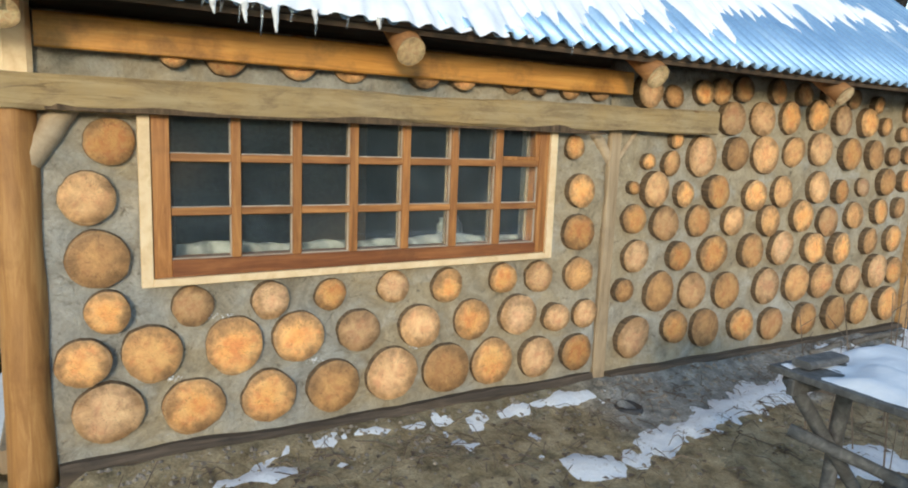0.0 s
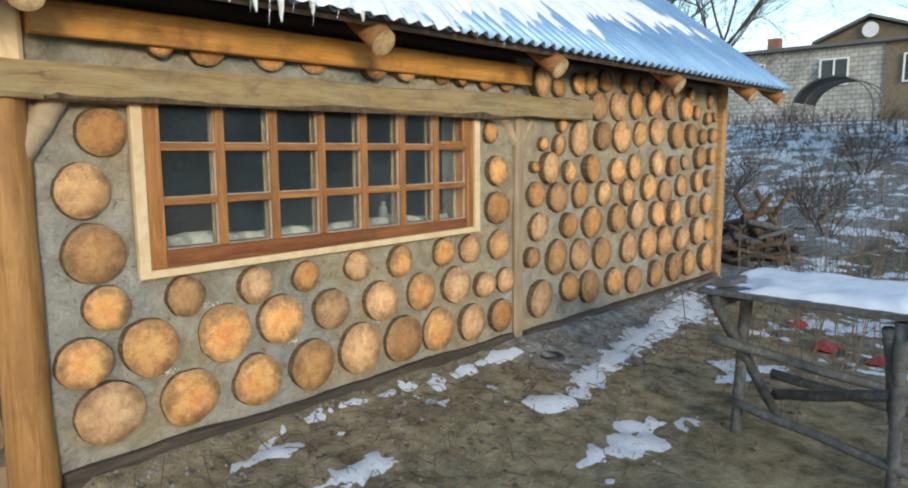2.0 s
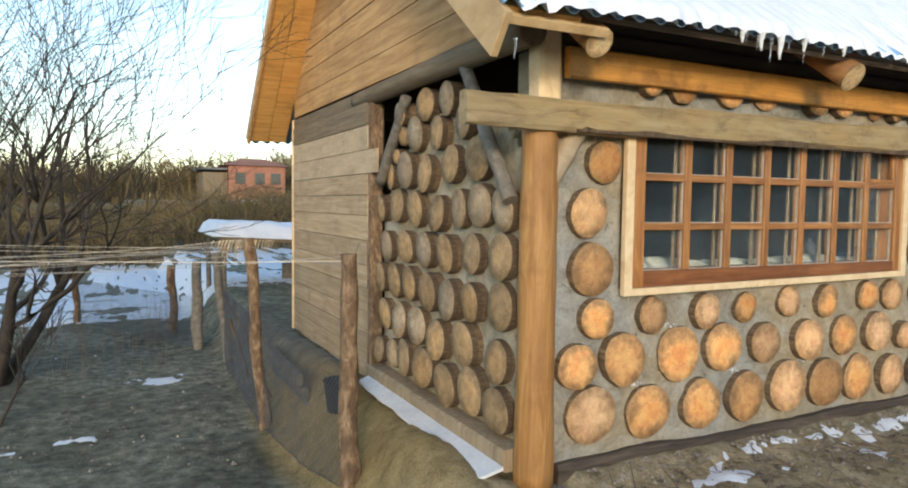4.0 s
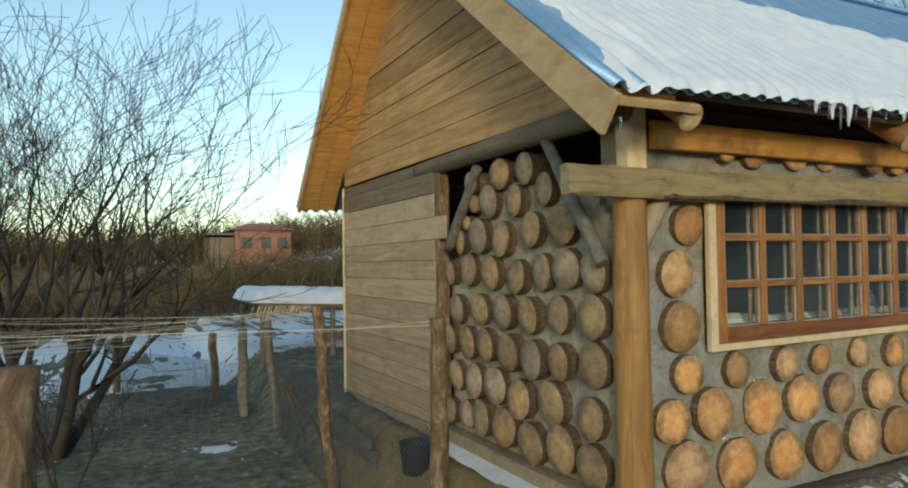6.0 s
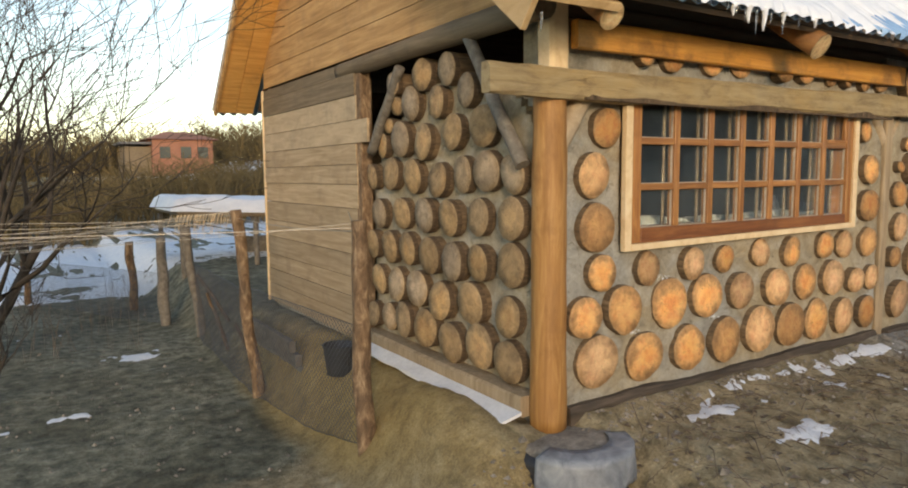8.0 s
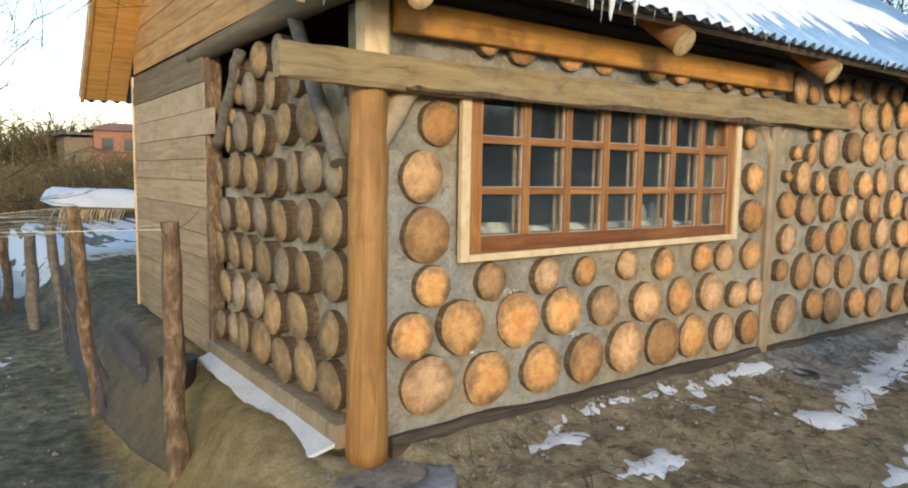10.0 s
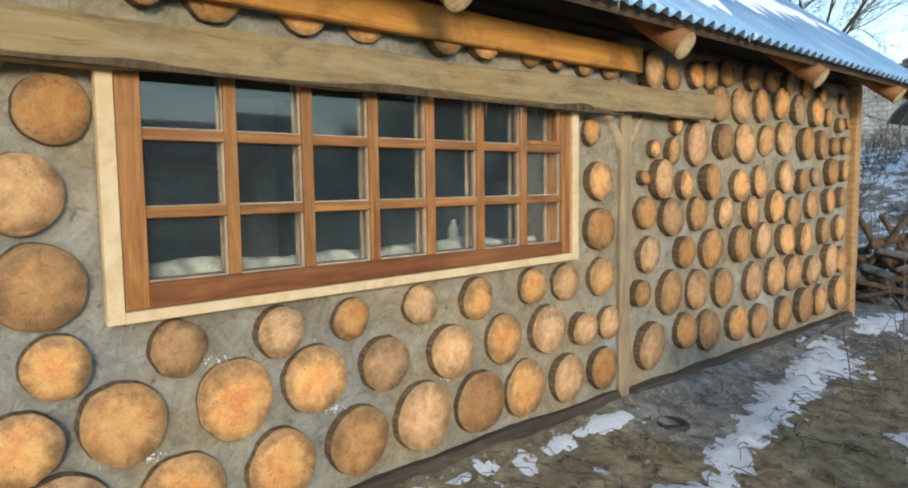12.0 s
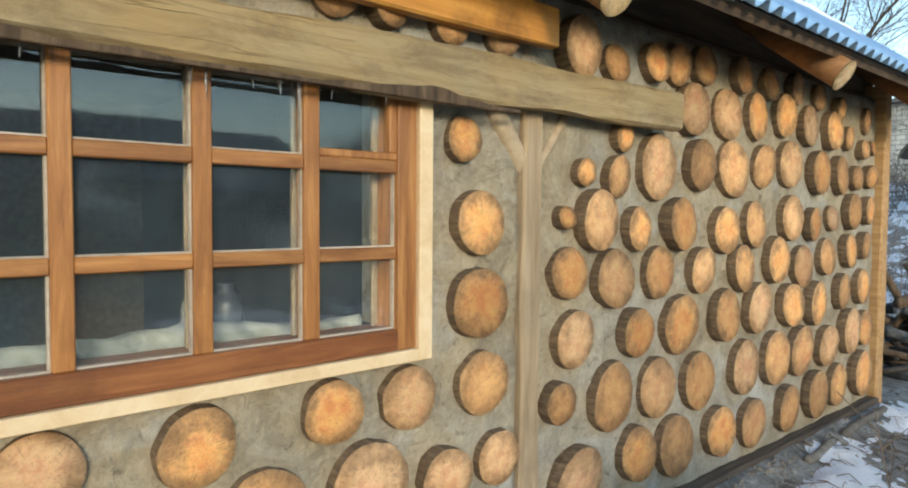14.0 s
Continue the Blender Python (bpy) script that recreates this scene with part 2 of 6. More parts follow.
M_FASCIA = grainy("oiled_fascia", (0.46, 0.19, 0.036), (0.66, 0.30, 0.06), (0.75, 0.39, 0.10), (0.7, 10, 10), 0.5, 0.3, 0.003, 0.1, (0.12, 0.055, 0.02), 0.75)
M_FRAME = grainy("varnished_rail", (0.15, 0.048, 0.017), (0.26, 0.092, 0.032), (0.40, 0.16, 0.055), (0.8, 9, 9), 0.42, 0.6, 0.003, 0.3, (0.08, 0.03, 0.014), 0.5)
M_FRAME_UP = grainy("varnished_upright", (0.18, 0.065, 0.02), (0.36, 0.152, 0.045), (0.54, 0.265, 0.088), (9, 9, 0.8), 0.42, 0.6, 0.003, 0.3, (0.11, 0.04, 0.015), 0.5)
M_BEAD = grainy("grey_putty", (0.30, 0.25, 0.19), (0.44, 0.38, 0.31), (0.56, 0.50, 0.42), (5, 5, 5), 0.6, 0.2, 0.002, 0.3)
M_TRIM = grainy("fresh_trim", (0.68, 0.48, 0.26), (0.80, 0.60, 0.36), (0.86, 0.69, 0.45), (4, 4, 4), 0.6, 0.2, 0.002, 0.1, (0.6, 0.38, 0.18), 0.3)
M_BOARD = grainy("aged_boards", (0.31, 0.165, 0.06), (0.47, 0.27, 0.112), (0.61, 0.385, 0.18), (8, 0.5, 8), 0.75, 0.4, 0.004, 0.4, (0.20, 0.13, 0.08), 0.4)
M_SIDING = grainy("pale_siding", (0.32, 0.225, 0.13), (0.44, 0.325, 0.205), (0.56, 0.43, 0.285), (8, 0.5, 8), 0.8, 0.4, 0.004, 0.4, (0.22, 0.15, 0.10), 0.5)
M_BOARD_GREY = grainy("grey_boards", (0.13, 0.09, 0.055), (0.20, 0.15, 0.095), (0.28, 0.21, 0.135), (8, 0.5, 8), 0.8, 0.5, 0.004, 0.4)
M_SOFFIT = grainy("oiled_soffit", (0.46, 0.22, 0.06), (0.62, 0.33, 0.10), (0.72, 0.43, 0.16), (0.5, 10, 10), 0.55, 0.3, 0.003, 0.25)
M_BENCH = grainy("bench_timber", (0.055, 0.055, 0.055), (0.10, 0.10, 0.10), (0.18, 0.18, 0.175), (6, 6, 6), 0.85, 0.6, 0.008, 0.3)
M_BAY = grainy("bay_render", (0.15, 0.115, 0.08), (0.20, 0.155, 0.11), (0.25, 0.20, 0.145), (2, 2, 2), 0.9, 0.2, 0.004, 0.3)
M_UPRIGHT = grainy("weathered_upright", (0.20, 0.14, 0.08), (0.30, 0.22, 0.135), (0.40, 0.305, 0.20), (9, 9, 0.6), 0.8, 0.4, 0.004, 0.4)
M_OLD = grainy("weathered_timber", (0.10, 0.085, 0.07), (0.17, 0.15, 0.125), (0.27, 0.24, 0.20), (5, 5, 5), 0.85, 0.6, 0.008, 0.3)
M_SILL = grainy("damp_sill", (0.035, 0.026, 0.018), (0.08, 0.058, 0.04), (0.16, 0.115, 0.08), (0.6, 8, 8), 0.8, 0.6, 0.01, 0.3)
# Stained boards, darkened further with the shade that lies under the eaves.
M_DECK = grainy("stained_shaded_deck", (0.09, 0.06, 0.04), (0.15, 0.10, 0.065), (0.22, 0.15, 0.10), (0.6, 8, 8), 0.85, 0.4, 0.005)
M_BRANCH = rough_stuff("bare_bark", [(0.3, (0.03, 0.025, 0.02)), (0.7, (0.075, 0.06, 0.048))], 6, 40, 0.9, 0.5, 0.01)
M_SCRUB = rough_stuff("dry_scrub", [(0.3, (0.06, 0.045, 0.02)), (0.5, (0.13, 0.095, 0.04)), (0.7, (0.22, 0.155, 0.075))], 0.25, 4, 1.0, 0.2, 0.01)
M_STALK = rough_stuff("dead_stalks", [(0.3, (0.08, 0.06, 0.045)), (0.7, (0.20, 0.15, 0.11))], 3, 30, 0.95, 0.2, 0.01)
M_STONE = rough_stuff("pebble", [(0.3, (0.12, 0.10, 0.08)), (0.7, (0.36, 0.31, 0.25))], 9, 50, 0.9, 0.4, 0.01)
M_RUBBER = rough_stuff("old_rubber", [(0.3, (0.018, 0.018, 0.02)), (0.7, (0.05, 0.052, 0.058))], 5, 60, 0.55, 0.3, 0.006)
M_BASIN = rough_stuff("grey_plastic", [(0.3, (0.05, 0.056, 0.066)), (0.7, (0.11, 0.12, 0.135))], 5, 50, 0.4, 0.2, 0.004)
# Near-black plaster: the gloom of the unlit room is put into the colour.
M_INSIDE = rough_stuff("room_shade_plaster", [(0.3, (0.06, 0.057, 0.054)), (0.7, (0.10, 0.094, 0.088))], 2, 20, 0.9, 0.2, 0.01)
M_CLOTH = rough_stuff("pale_cloth", [(0.3, (0.17, 0.18, 0.165)), (0.7, (0.31, 0.32, 0.29))], 3, 30, 0.95, 0.3, 0.01)
M_RED = rough_stuff("red_plastic", [(0.3, (0.28, 0.03, 0.02)), (0.7, (0.45, 0.06, 0.045))], 5, 40, 0.5, 0.2, 0.005)
def block_material():
    """Whitewashed block courses on a wall that faces along x."""
    m, nt, b = start("pale_blockwork", 0.9)
    tc = nt.nodes.new("ShaderNodeTexCoord")
    sep = nt.nodes.new("ShaderNodeSeparateXYZ")
    com = nt.nodes.new("ShaderNodeCombineXYZ")
    nt.links.new(tc.outputs["Object"], sep.inputs[0])
    nt.links.new(sep.outputs[1], com.inputs[0])
    nt.links.new(sep.outputs[2], com.inputs[1])
    br = nt.nodes.new("ShaderNodeTexBrick")
    for key, value in (("Color1", (0.40, 0.40, 0.375, 1)), ("Color2", (0.52, 0.51, 0.48, 1)), ("Mortar", (0.24, 0.23, 0.21, 1)), ("Scale", 1.0), ("Mortar Size", 0.02), ("Brick Width", 0.44), ("Row Height", 0.24)):
        br.inputs[key].default_value = value
    nt.links.new(com.outputs[0], br.inputs["Vector"])
    stain = ramp(nt, noise_tex(nt, tc.outputs["Object"], 0.8, 6, 0.65), [(0.35, (0.3,) * 3), (0.65, (0.65,) * 3)])
    nt.links.new(mix(nt, 0.8, br.outputs["Color"], stain, "OVERLAY"), b.inputs["Base Color"])
    return m


M_BLOCK = block_material()
M_SLATE = rough_stuff("dark_far_roof", [(0.3, (0.10, 0.10, 0.11)), (0.7, (0.17, 0.165, 0.165))], 1.2, 12, 0.85, 0.2, 0.03)
M_BRICK = rough_stuff("red_brick_far", [(0.3, (0.26, 0.115, 0.075)), (0.7, (0.38, 0.175, 0.115))], 0.4, 6, 0.9, 0.1, 0.03)
M_WHITE = rough_stuff("white_paint", [(0.3, (0.66, 0.67, 0.68)), (0.7, (0.80, 0.80, 0.80))], 3, 30, 0.6, 0.1, 0.003)
M_WIRE, _nt, _b = start("galvanised_wire", 0.5, 0.7)
_b.inputs["Base Color"].default_value = (0.36, 0.34, 0.31, 1)
M_NET, _nt, _b = start("tarnished_netting", 0.6, 0.5)
_b.inputs["Base Color"].default_value = (0.10, 0.11, 0.125, 1)
M_ICE, _nt, _b = start("ice", 0.08)
_b.inputs["Base Color"].default_value = (0.85, 0.92, 0.97, 1)
_b.inputs["Transmission Weight"].default_value = 0.9
_b.inputs["IOR"].default_value = 1.31
def glass_material():
    """Window glass with a thin, streaked dusty film, its blue standing in for mirrored sky."""
    m, nt, b = start("window_glass", 0.03)
    b.inputs["Base Color"].default_value = (0.88, 0.95, 0.97, 1)
    b.inputs["Transmission Weight"].default_value = 1.0
    b.inputs["IOR"].default_value = 1.5
    sky_dust_film = nt.nodes.new("ShaderNodeBsdfDiffuse")
    sky_dust_film.inputs["Color"].default_value = (0.42, 0.56, 0.66, 1)
    v = coords(nt, (1, 1, 1))
    f = ramp(nt, noise_tex(nt, v, 4.0, 6, 0.65, 0.8), [(0.3, (0.014,) * 3), (0.6, (0.032,) * 3), (0.8, (0.08,) * 3)])
    ms = nt.nodes.new("ShaderNodeMixShader")
    nt.links.new(f, ms.inputs[0])
    nt.links.new(b.outputs[0], ms.inputs[1])
    nt.links.new(sky_dust_film.outputs[0], ms.inputs[2])
    nt.links.new(ms.outputs[0], nt.nodes["Material Output"].inputs["Surface"])
    return m


M_GLASS = glass_material()
M_DARKGLASS, _nt, _b = start("far_window_glass", 0.1)
_b.inputs["Base Color"].default_value = (0.04, 0.05, 0.06, 1)


def snow_material():
    m, nt, b = start("snow", 0.65)
    v = coords(nt, shift=False)
    n = noise_tex(nt, v, 5.0, 7, 0.6)
    nt.links.new(ramp(nt, n, [(0.3, (0.72, 0.76, 0.82)), (0.65, (0.88, 0.89, 0.91))]), b.inputs["Base Color"])
    b.inputs["Subsurface Weight"].default_value = 0.0
    bump(nt, b, calc(nt, "MULTIPLY_ADD", noise_tex(nt, v, 60, 4, 0.7), 0.2, n), 0.4, 0.02)
    return m


def dirty_snow():
    """Old trodden snow, speckled with earth."""
    m, nt, b = start("trodden_snow", 0.75)
    v = coords(nt, shift=False)
    n = noise_tex(nt, v, 4.0, 7, 0.65)
    f = noise_tex(nt, v, 22.0, 6, 0.75)
    c = ramp(nt, n, [(0.3, (0.62, 0.67, 0.74)), (0.65, (0.84, 0.86, 0.88))])
    dirt = ramp(nt, calc(nt, "MULTIPLY_ADD", n, 0.5, f), [(0.82, (0, 0, 0)), (0.98, (0.75,) * 3)])
    nt.links.new(mix(nt, dirt, c, (0.20, 0.17, 0.125)), b.inputs["Base Color"])
    bump(nt, b, calc(nt, "MULTIPLY_ADD", f, 0.4, n), 0.7, 0.03)
    return m


def roof_material():
    m, nt, b = start("frosted_sky_tinted_sheet", 0.42, 0.35)
    v = coords(nt, (1.5, 0.5, 0.5), False)
    n = noise_tex(nt, v, 3.0, 7, 0.65)
    f = noise_tex(nt, coords(nt, shift=False), 40, 5, 0.7)
    # Frosted blue-grey, with the blue of the mirrored sky worked into the colour.
    c = ramp(nt, n, [(0.3, (0.20, 0.36, 0.58)), (0.55, (0.28, 0.46, 0.68)), (0.75, (0.45, 0.60, 0.76))])
    nt.links.new(mix(nt, 0.3, c, ramp(nt, f, [(0.3, (0.3,) * 3), (0.7, (0.7,) * 3)]), "OVERLAY"), b.inputs["Base Color"])
    bump(nt, b, f, 0.15, 0.004)
    return m


def ground_material():
    """Sandy clay before the cabin, dark soil with litter further off."""
    m, nt, b = start("trodden_ground", 0.92)
    tc = nt.nodes.new("ShaderNodeTexCoord")
    sep = nt.nodes.new("ShaderNodeSeparateXYZ")
    nt.links.new(tc.outputs["Object"], sep.inputs[0])
    v = coords(nt, shift=False)
    big = noise_tex(nt, v, 0.9, 6, 0.6)
    mid = noise_tex(nt, v, 7.0, 8, 0.68)
    fine = noise_tex(nt, v, 60.0, 6, 0.7)
    dx = calc(nt, "DIVIDE", calc(nt, "SUBTRACT", sep.outputs[0], 2.2), 5.2)
    dy = calc(nt, "DIVIDE", calc(nt, "SUBTRACT", sep.outputs[1], 3.2), 3.3)
    d = calc(nt, "ADD", calc(nt, "MULTIPLY", dx, dx), calc(nt, "MULTIPLY", dy, dy))
    d = calc(nt, "ADD", d, calc(nt, "MULTIPLY_ADD", big, 1.6, -0.8))
    far = ramp(nt, d, [(0.75, (0, 0, 0)), (1.0, (1, 1, 1))])
    sand = ramp(nt, mid, [(0.28, (0.09, 0.068, 0.036)), (0.45, (0.275, 0.215, 0.12)), (0.68, (0.48, 0.39, 0.245))])
    soil = ramp(nt, mid, [(0.30, (0.04, 0.041, 0.027)), (0.46, (0.145, 0.143, 0.098)), (0.60, (0.265, 0.256, 0.182)), (0.76, (0.44, 0.41, 0.31))])
    grit = ramp(nt, noise_tex(nt, v, 2.6, 6, 0.7), [(0.5, (0, 0, 0)), (0.68, (0.75,) * 3)])
    damp = ramp(nt, noise_tex(nt, v, 0.55, 6, 0.65, 0.6), [(0.40, (0.75,) * 3), (0.56, (0, 0, 0))])
    soil = mix(nt, damp, soil, ramp(nt, mid, [(0.3, (0.035, 0.033, 0.02)), (0.6, (0.10, 0.095, 0.058)), (0.8, (0.17, 0.155, 0.105))]))
    rubble = ramp(nt, mid, [(0.28, (0.075, 0.075, 0.07)), (0.5, (0.26, 0.255, 0.235)), (0.72, (0.50, 0.49, 0.46))])
    foot = calc(nt, "MINIMUM", calc(nt, "SUBTRACT", sep.outputs[0], 2.9), calc(nt, "MULTIPLY", calc(nt, "SUBTRACT", sep.outputs[1], 3.05), 3.0))
    foot = ramp(nt, calc(nt, "ADD", foot, calc(nt, "MULTIPLY_ADD", big, 1.4, -0.5)), [(0.35, (0, 0, 0)), (0.75, (1, 1, 1))])
    sand = mix(nt, grit, sand, soil)
    hx = calc(nt, "DIVIDE", calc(nt, "ADD", sep.outputs[0], 0.72), 0.55)
    hy = calc(nt, "DIVIDE", calc(nt, "SUBTRACT", sep.outputs[1], 6.1), 2.7)
    heap = calc(nt, "ADD", calc(nt, "ADD", calc(nt, "MULTIPLY", hx, hx), calc(nt, "MULTIPLY", hy, hy)), calc(nt, "MULTIPLY_ADD", big, 1.0, -0.5))
    clay = ramp(nt, mid, [(0.28, (0.20, 0.135, 0.05)), (0.5, (0.34, 0.235, 0.092)), (0.75, (0.46, 0.335, 0.15))])
    c = mix(nt, foot, mix(nt, far, sand, soil), rubble)
    c = mix(nt, ramp(nt, heap, [(0.35, (1, 1, 1)), (1.5, (0, 0, 0))]), c, clay)
    c = mix(nt, 0.6, c, ramp(nt, fine, [(0.3, (0.25,) * 3), (0.72, (0.78,) * 3)]), "OVERLAY")
    nt.links.new(c, b.inputs["Base Color"])
    bump(nt, b, calc(nt, "MULTIPLY_ADD", fine, 0.35, mid), 0.8, 0.05)
    return m


M_SNOW, M_ROOF, M_GROUND = snow_material(), roof_material(), ground_material()


# ---- mesh helpers ----
def mesh_object(name, verts, faces, material, parent=None, smooth=False):
    me = bpy.data.meshes.new(name)
    me.from_pydata(verts, [], faces)
    for mt in material if isinstance(material, (list, tuple)) else [material]:
        me.materials.append(mt)
    if smooth:
        me.polygons.foreach_set("use_smooth", [True] * len(me.polygons))
    me.update()
    ob = new(name, me)
    ob.parent = parent
    return ob


def part(name, bm, material, parent=None, label="", smooth=False):
    me = bpy.data.meshes.new(name)
    bm.to_mesh(me)
    bm.free()
    me.materials.append(material)
    if smooth:
        me.polygons.foreach_set("use_smooth", [True] * len(me.polygons))
    ob = new(name, me)
    ob.parent = parent
    return tagged(ob, label)


def empty(name, x=0, y=0, z=0):
    ob = new(name)
    ob.location = (x, y, z)
    bpy.context.view_layer.update()
    return ob


def box(x0, x1, y0, y1, z0, z1, bevel=0.004, m=None, bm=None):
    bm = bm or bmesh.new()
    r = bmesh.ops.create_cube(bm, size=1.0)
    vs = r["verts"]
    bmesh.ops.transform(bm, verts=vs, matrix=Matrix.Translation(((x0 + x1) / 2, (y0 + y1) / 2, (z0 + z1) / 2)) @ Matrix.Diagonal((x1 - x0, y1 - y0, z1 - z0, 1)))
    if bevel:
        es = list({e for v in vs for e in v.link_edges})
        r = bmesh.ops.bevel(bm, geom=es, offset=bevel, segments=1, affect="EDGES")
        vs = list({v for f in r["faces"] for v in f.verts})
    if m is not None:
        bmesh.ops.transform(bm, verts=bm.verts[:], matrix=m)
    return bm


def rough_box(x0, x1, y0, y1, z0, z1, axis, n, wobble, seed, bevel=0.012):
    """A hewn timber: a long bevelled box whose faces wander along its length."""
    a, b = [(x0, x1), (y0, y1), (z0, z1)], []
    others = [i for i in range(3) if i != axis]
    (p0, p1), (q0, q1) = a[others[0]], a[others[1]]
    c = bevel
    outline = [(p0 + c, q0), (p1 - c, q0), (p1, q0 + c), (p1, q1 - c), (p1 - c, q1), (p0 + c, q1), (p0, q1 - c), (p0, q0 + c)]
    verts, faces = [], []
    for i in range(n + 1):
        s = a[axis][0] + (a[axis][1] - a[axis][0]) * i / n
        for k, (p, q) in enumerate(outline):
            w = noise.noise_vector((s * 1.7, k // 2 * 3.1, seed)) * wobble + noise.noise_vector((s * 6, k * 1.3, seed + 9)) * wobble * 0.35
            v = [0, 0, 0]
            v[axis], v[others[0]], v[others[1]] = s, p + w.x, q + w.y
            verts.append(v)
    for i in range(n):
        for k in range(8):
            faces.append((i * 8 + k, i * 8 + (k + 1) % 8, i * 8 + 8 + (k + 1) % 8, i * 8 + 8 + k))
    faces += [tuple(range(7, -1, -1)), tuple(range(n * 8, n * 8 + 8))]
    return verts, faces


def pole(p0, p1, r0, r1, seed=0, n=14, seg=14, wobble=0.012, lumps=0.06):
    """A round pole from p0 to p1, slightly crooked, with caps."""
    p0, p1 = Vector(p0), Vector(p1)
    d = (p1 - p0).normalized()
    u = d.orthogonal().normalized()
    w = d.cross(u)
    verts, faces = [], []
    for i in range(n + 1):
        f = i / n
        c = p0.lerp(p1, f)
        off = noise.noise_vector((f * 2.5, seed * 3.7, 1.1)) * wobble * math.sin(math.pi * f)
        for k in range(seg):
            a = 2 * math.pi * k / seg
            r = (r0 + (r1 - r0) * f) * (1 + lumps * noise.noise((f * 5, math.cos(a) * 1.2 + seed, math.sin(a) * 1.2)))
            verts.append(c + off + (u * math.cos(a) + w * math.sin(a)) * r)
    for i in range(n):
        for k in range(seg):
            faces.append((i * seg + k, i * seg + (k + 1) % seg, (i + 1) * seg + (k + 1) % seg, (i + 1) * seg + k))
    faces += [tuple(range(seg - 1, -1, -1)), tuple(range(n * seg, n * seg + seg))]
    return verts, faces


def tube(points, radius, seg=4, out=None):
    """Adds a tapering tube along points (radius: one value or one a point) to out, a pair of lists."""
    verts, faces = out
    base, last = len(verts), len(points) - 1
    for i, p in enumerate(points):
        p = Vector(p)
        d = (Vector(points[min(i + 1, last)]) - Vector(points[max(i - 1, 0)])).normalized()
        u = d.orthogonal().normalized()
        w = d.cross(u)
        r = radius[i] if isinstance(radius, (list, tuple)) else radius
        for k in range(seg):
            a = 2 * math.pi * k / seg
            verts.append(p + (u * math.cos(a) + w * math.sin(a)) * r)
    for i in range(last):
        for k in range(seg):
            faces.append((base + i * seg + k, base + i * seg + (k + 1) % seg, base + (i + 1) * seg + (k + 1) % seg, base + (i + 1) * seg + k))
    return out


def smooth_step(a, b, x):
    t = np.clip((np.asarray(x, float) - a) / (b - a), 0, 1)
    return t * t * (3 - 2 * t)


def fbm(x, y, s, octaves=4, seed=0.0):
    return noise.fractal(Vector((x * s, y * s, seed)), 1.0, 2.0, octaves)


# ---- ground ----
def land(x, y):
    """The height of the ground without its small lumps."""
    front = -0.04 - 0.14 * float(smooth_step(3.9, 2.2, y)) + 0.075 * math.exp(-(((y - 3.86) / 0.13) ** 2)) * (1 if -0.1 < x < 7.6 else 0)
    drop = 0.53 * float(smooth_step(-0.42, -1.15, x)) * float(smooth_step(2.6, 4.4, y))
    mound = 0.26 * math.exp(-((x + 0.74) / 0.28) ** 2 - ((y - 4.5) / 0.75) ** 2)
    rise = 3.2 * float(smooth_step(9.0, 40.0, x)) + 1.6 * float(smooth_step(25, 90, y))
    pit = 0.46 * math.exp(-(((x + 0.42) / 0.44) ** 4) - ((y - 3.24) / 0.45) ** 4)
    return front - drop + mound + rise - pit


def gz(x, y):
    near = max(0.0, 1 - math.hypot(x - 2, y - 4) / 40)
    return land(x, y) + near * (0.035 * fbm(x, y, 1.3, 4, 3.0) + 0.015 * fbm(x, y, 7.0, 3, 5.0))


def lines(a, b, step, far):
    fine = list(np.arange(a, b + step / 2, step))
    lo, hi, d = [], [], step
    p, q = a, b
    while p > -far or q < far:
        d *= 1.22
        p, q = p - d, q + d
        lo.append(p)
        hi.append(q)
    return lo[::-1] + fine + hi


gx, gy = lines(-5.5, 11.0, 0.11, 900), lines(-1.0, 15.0, 0.11, 900)
gv = [(x, y, gz(x, y)) for y in gy for x in gx]
W = len(gx)
gf = [(j * W + i, j * W + i + 1, j * W + W + i + 1, j * W + W + i) for j in range(len(gy) - 1) for i in range(W - 1)]
ground = tagged(mesh_object("ground", gv, gf, M_GROUND, smooth=True), "trodden sandy clay and dark soil with litter", "ground", kind="structure")


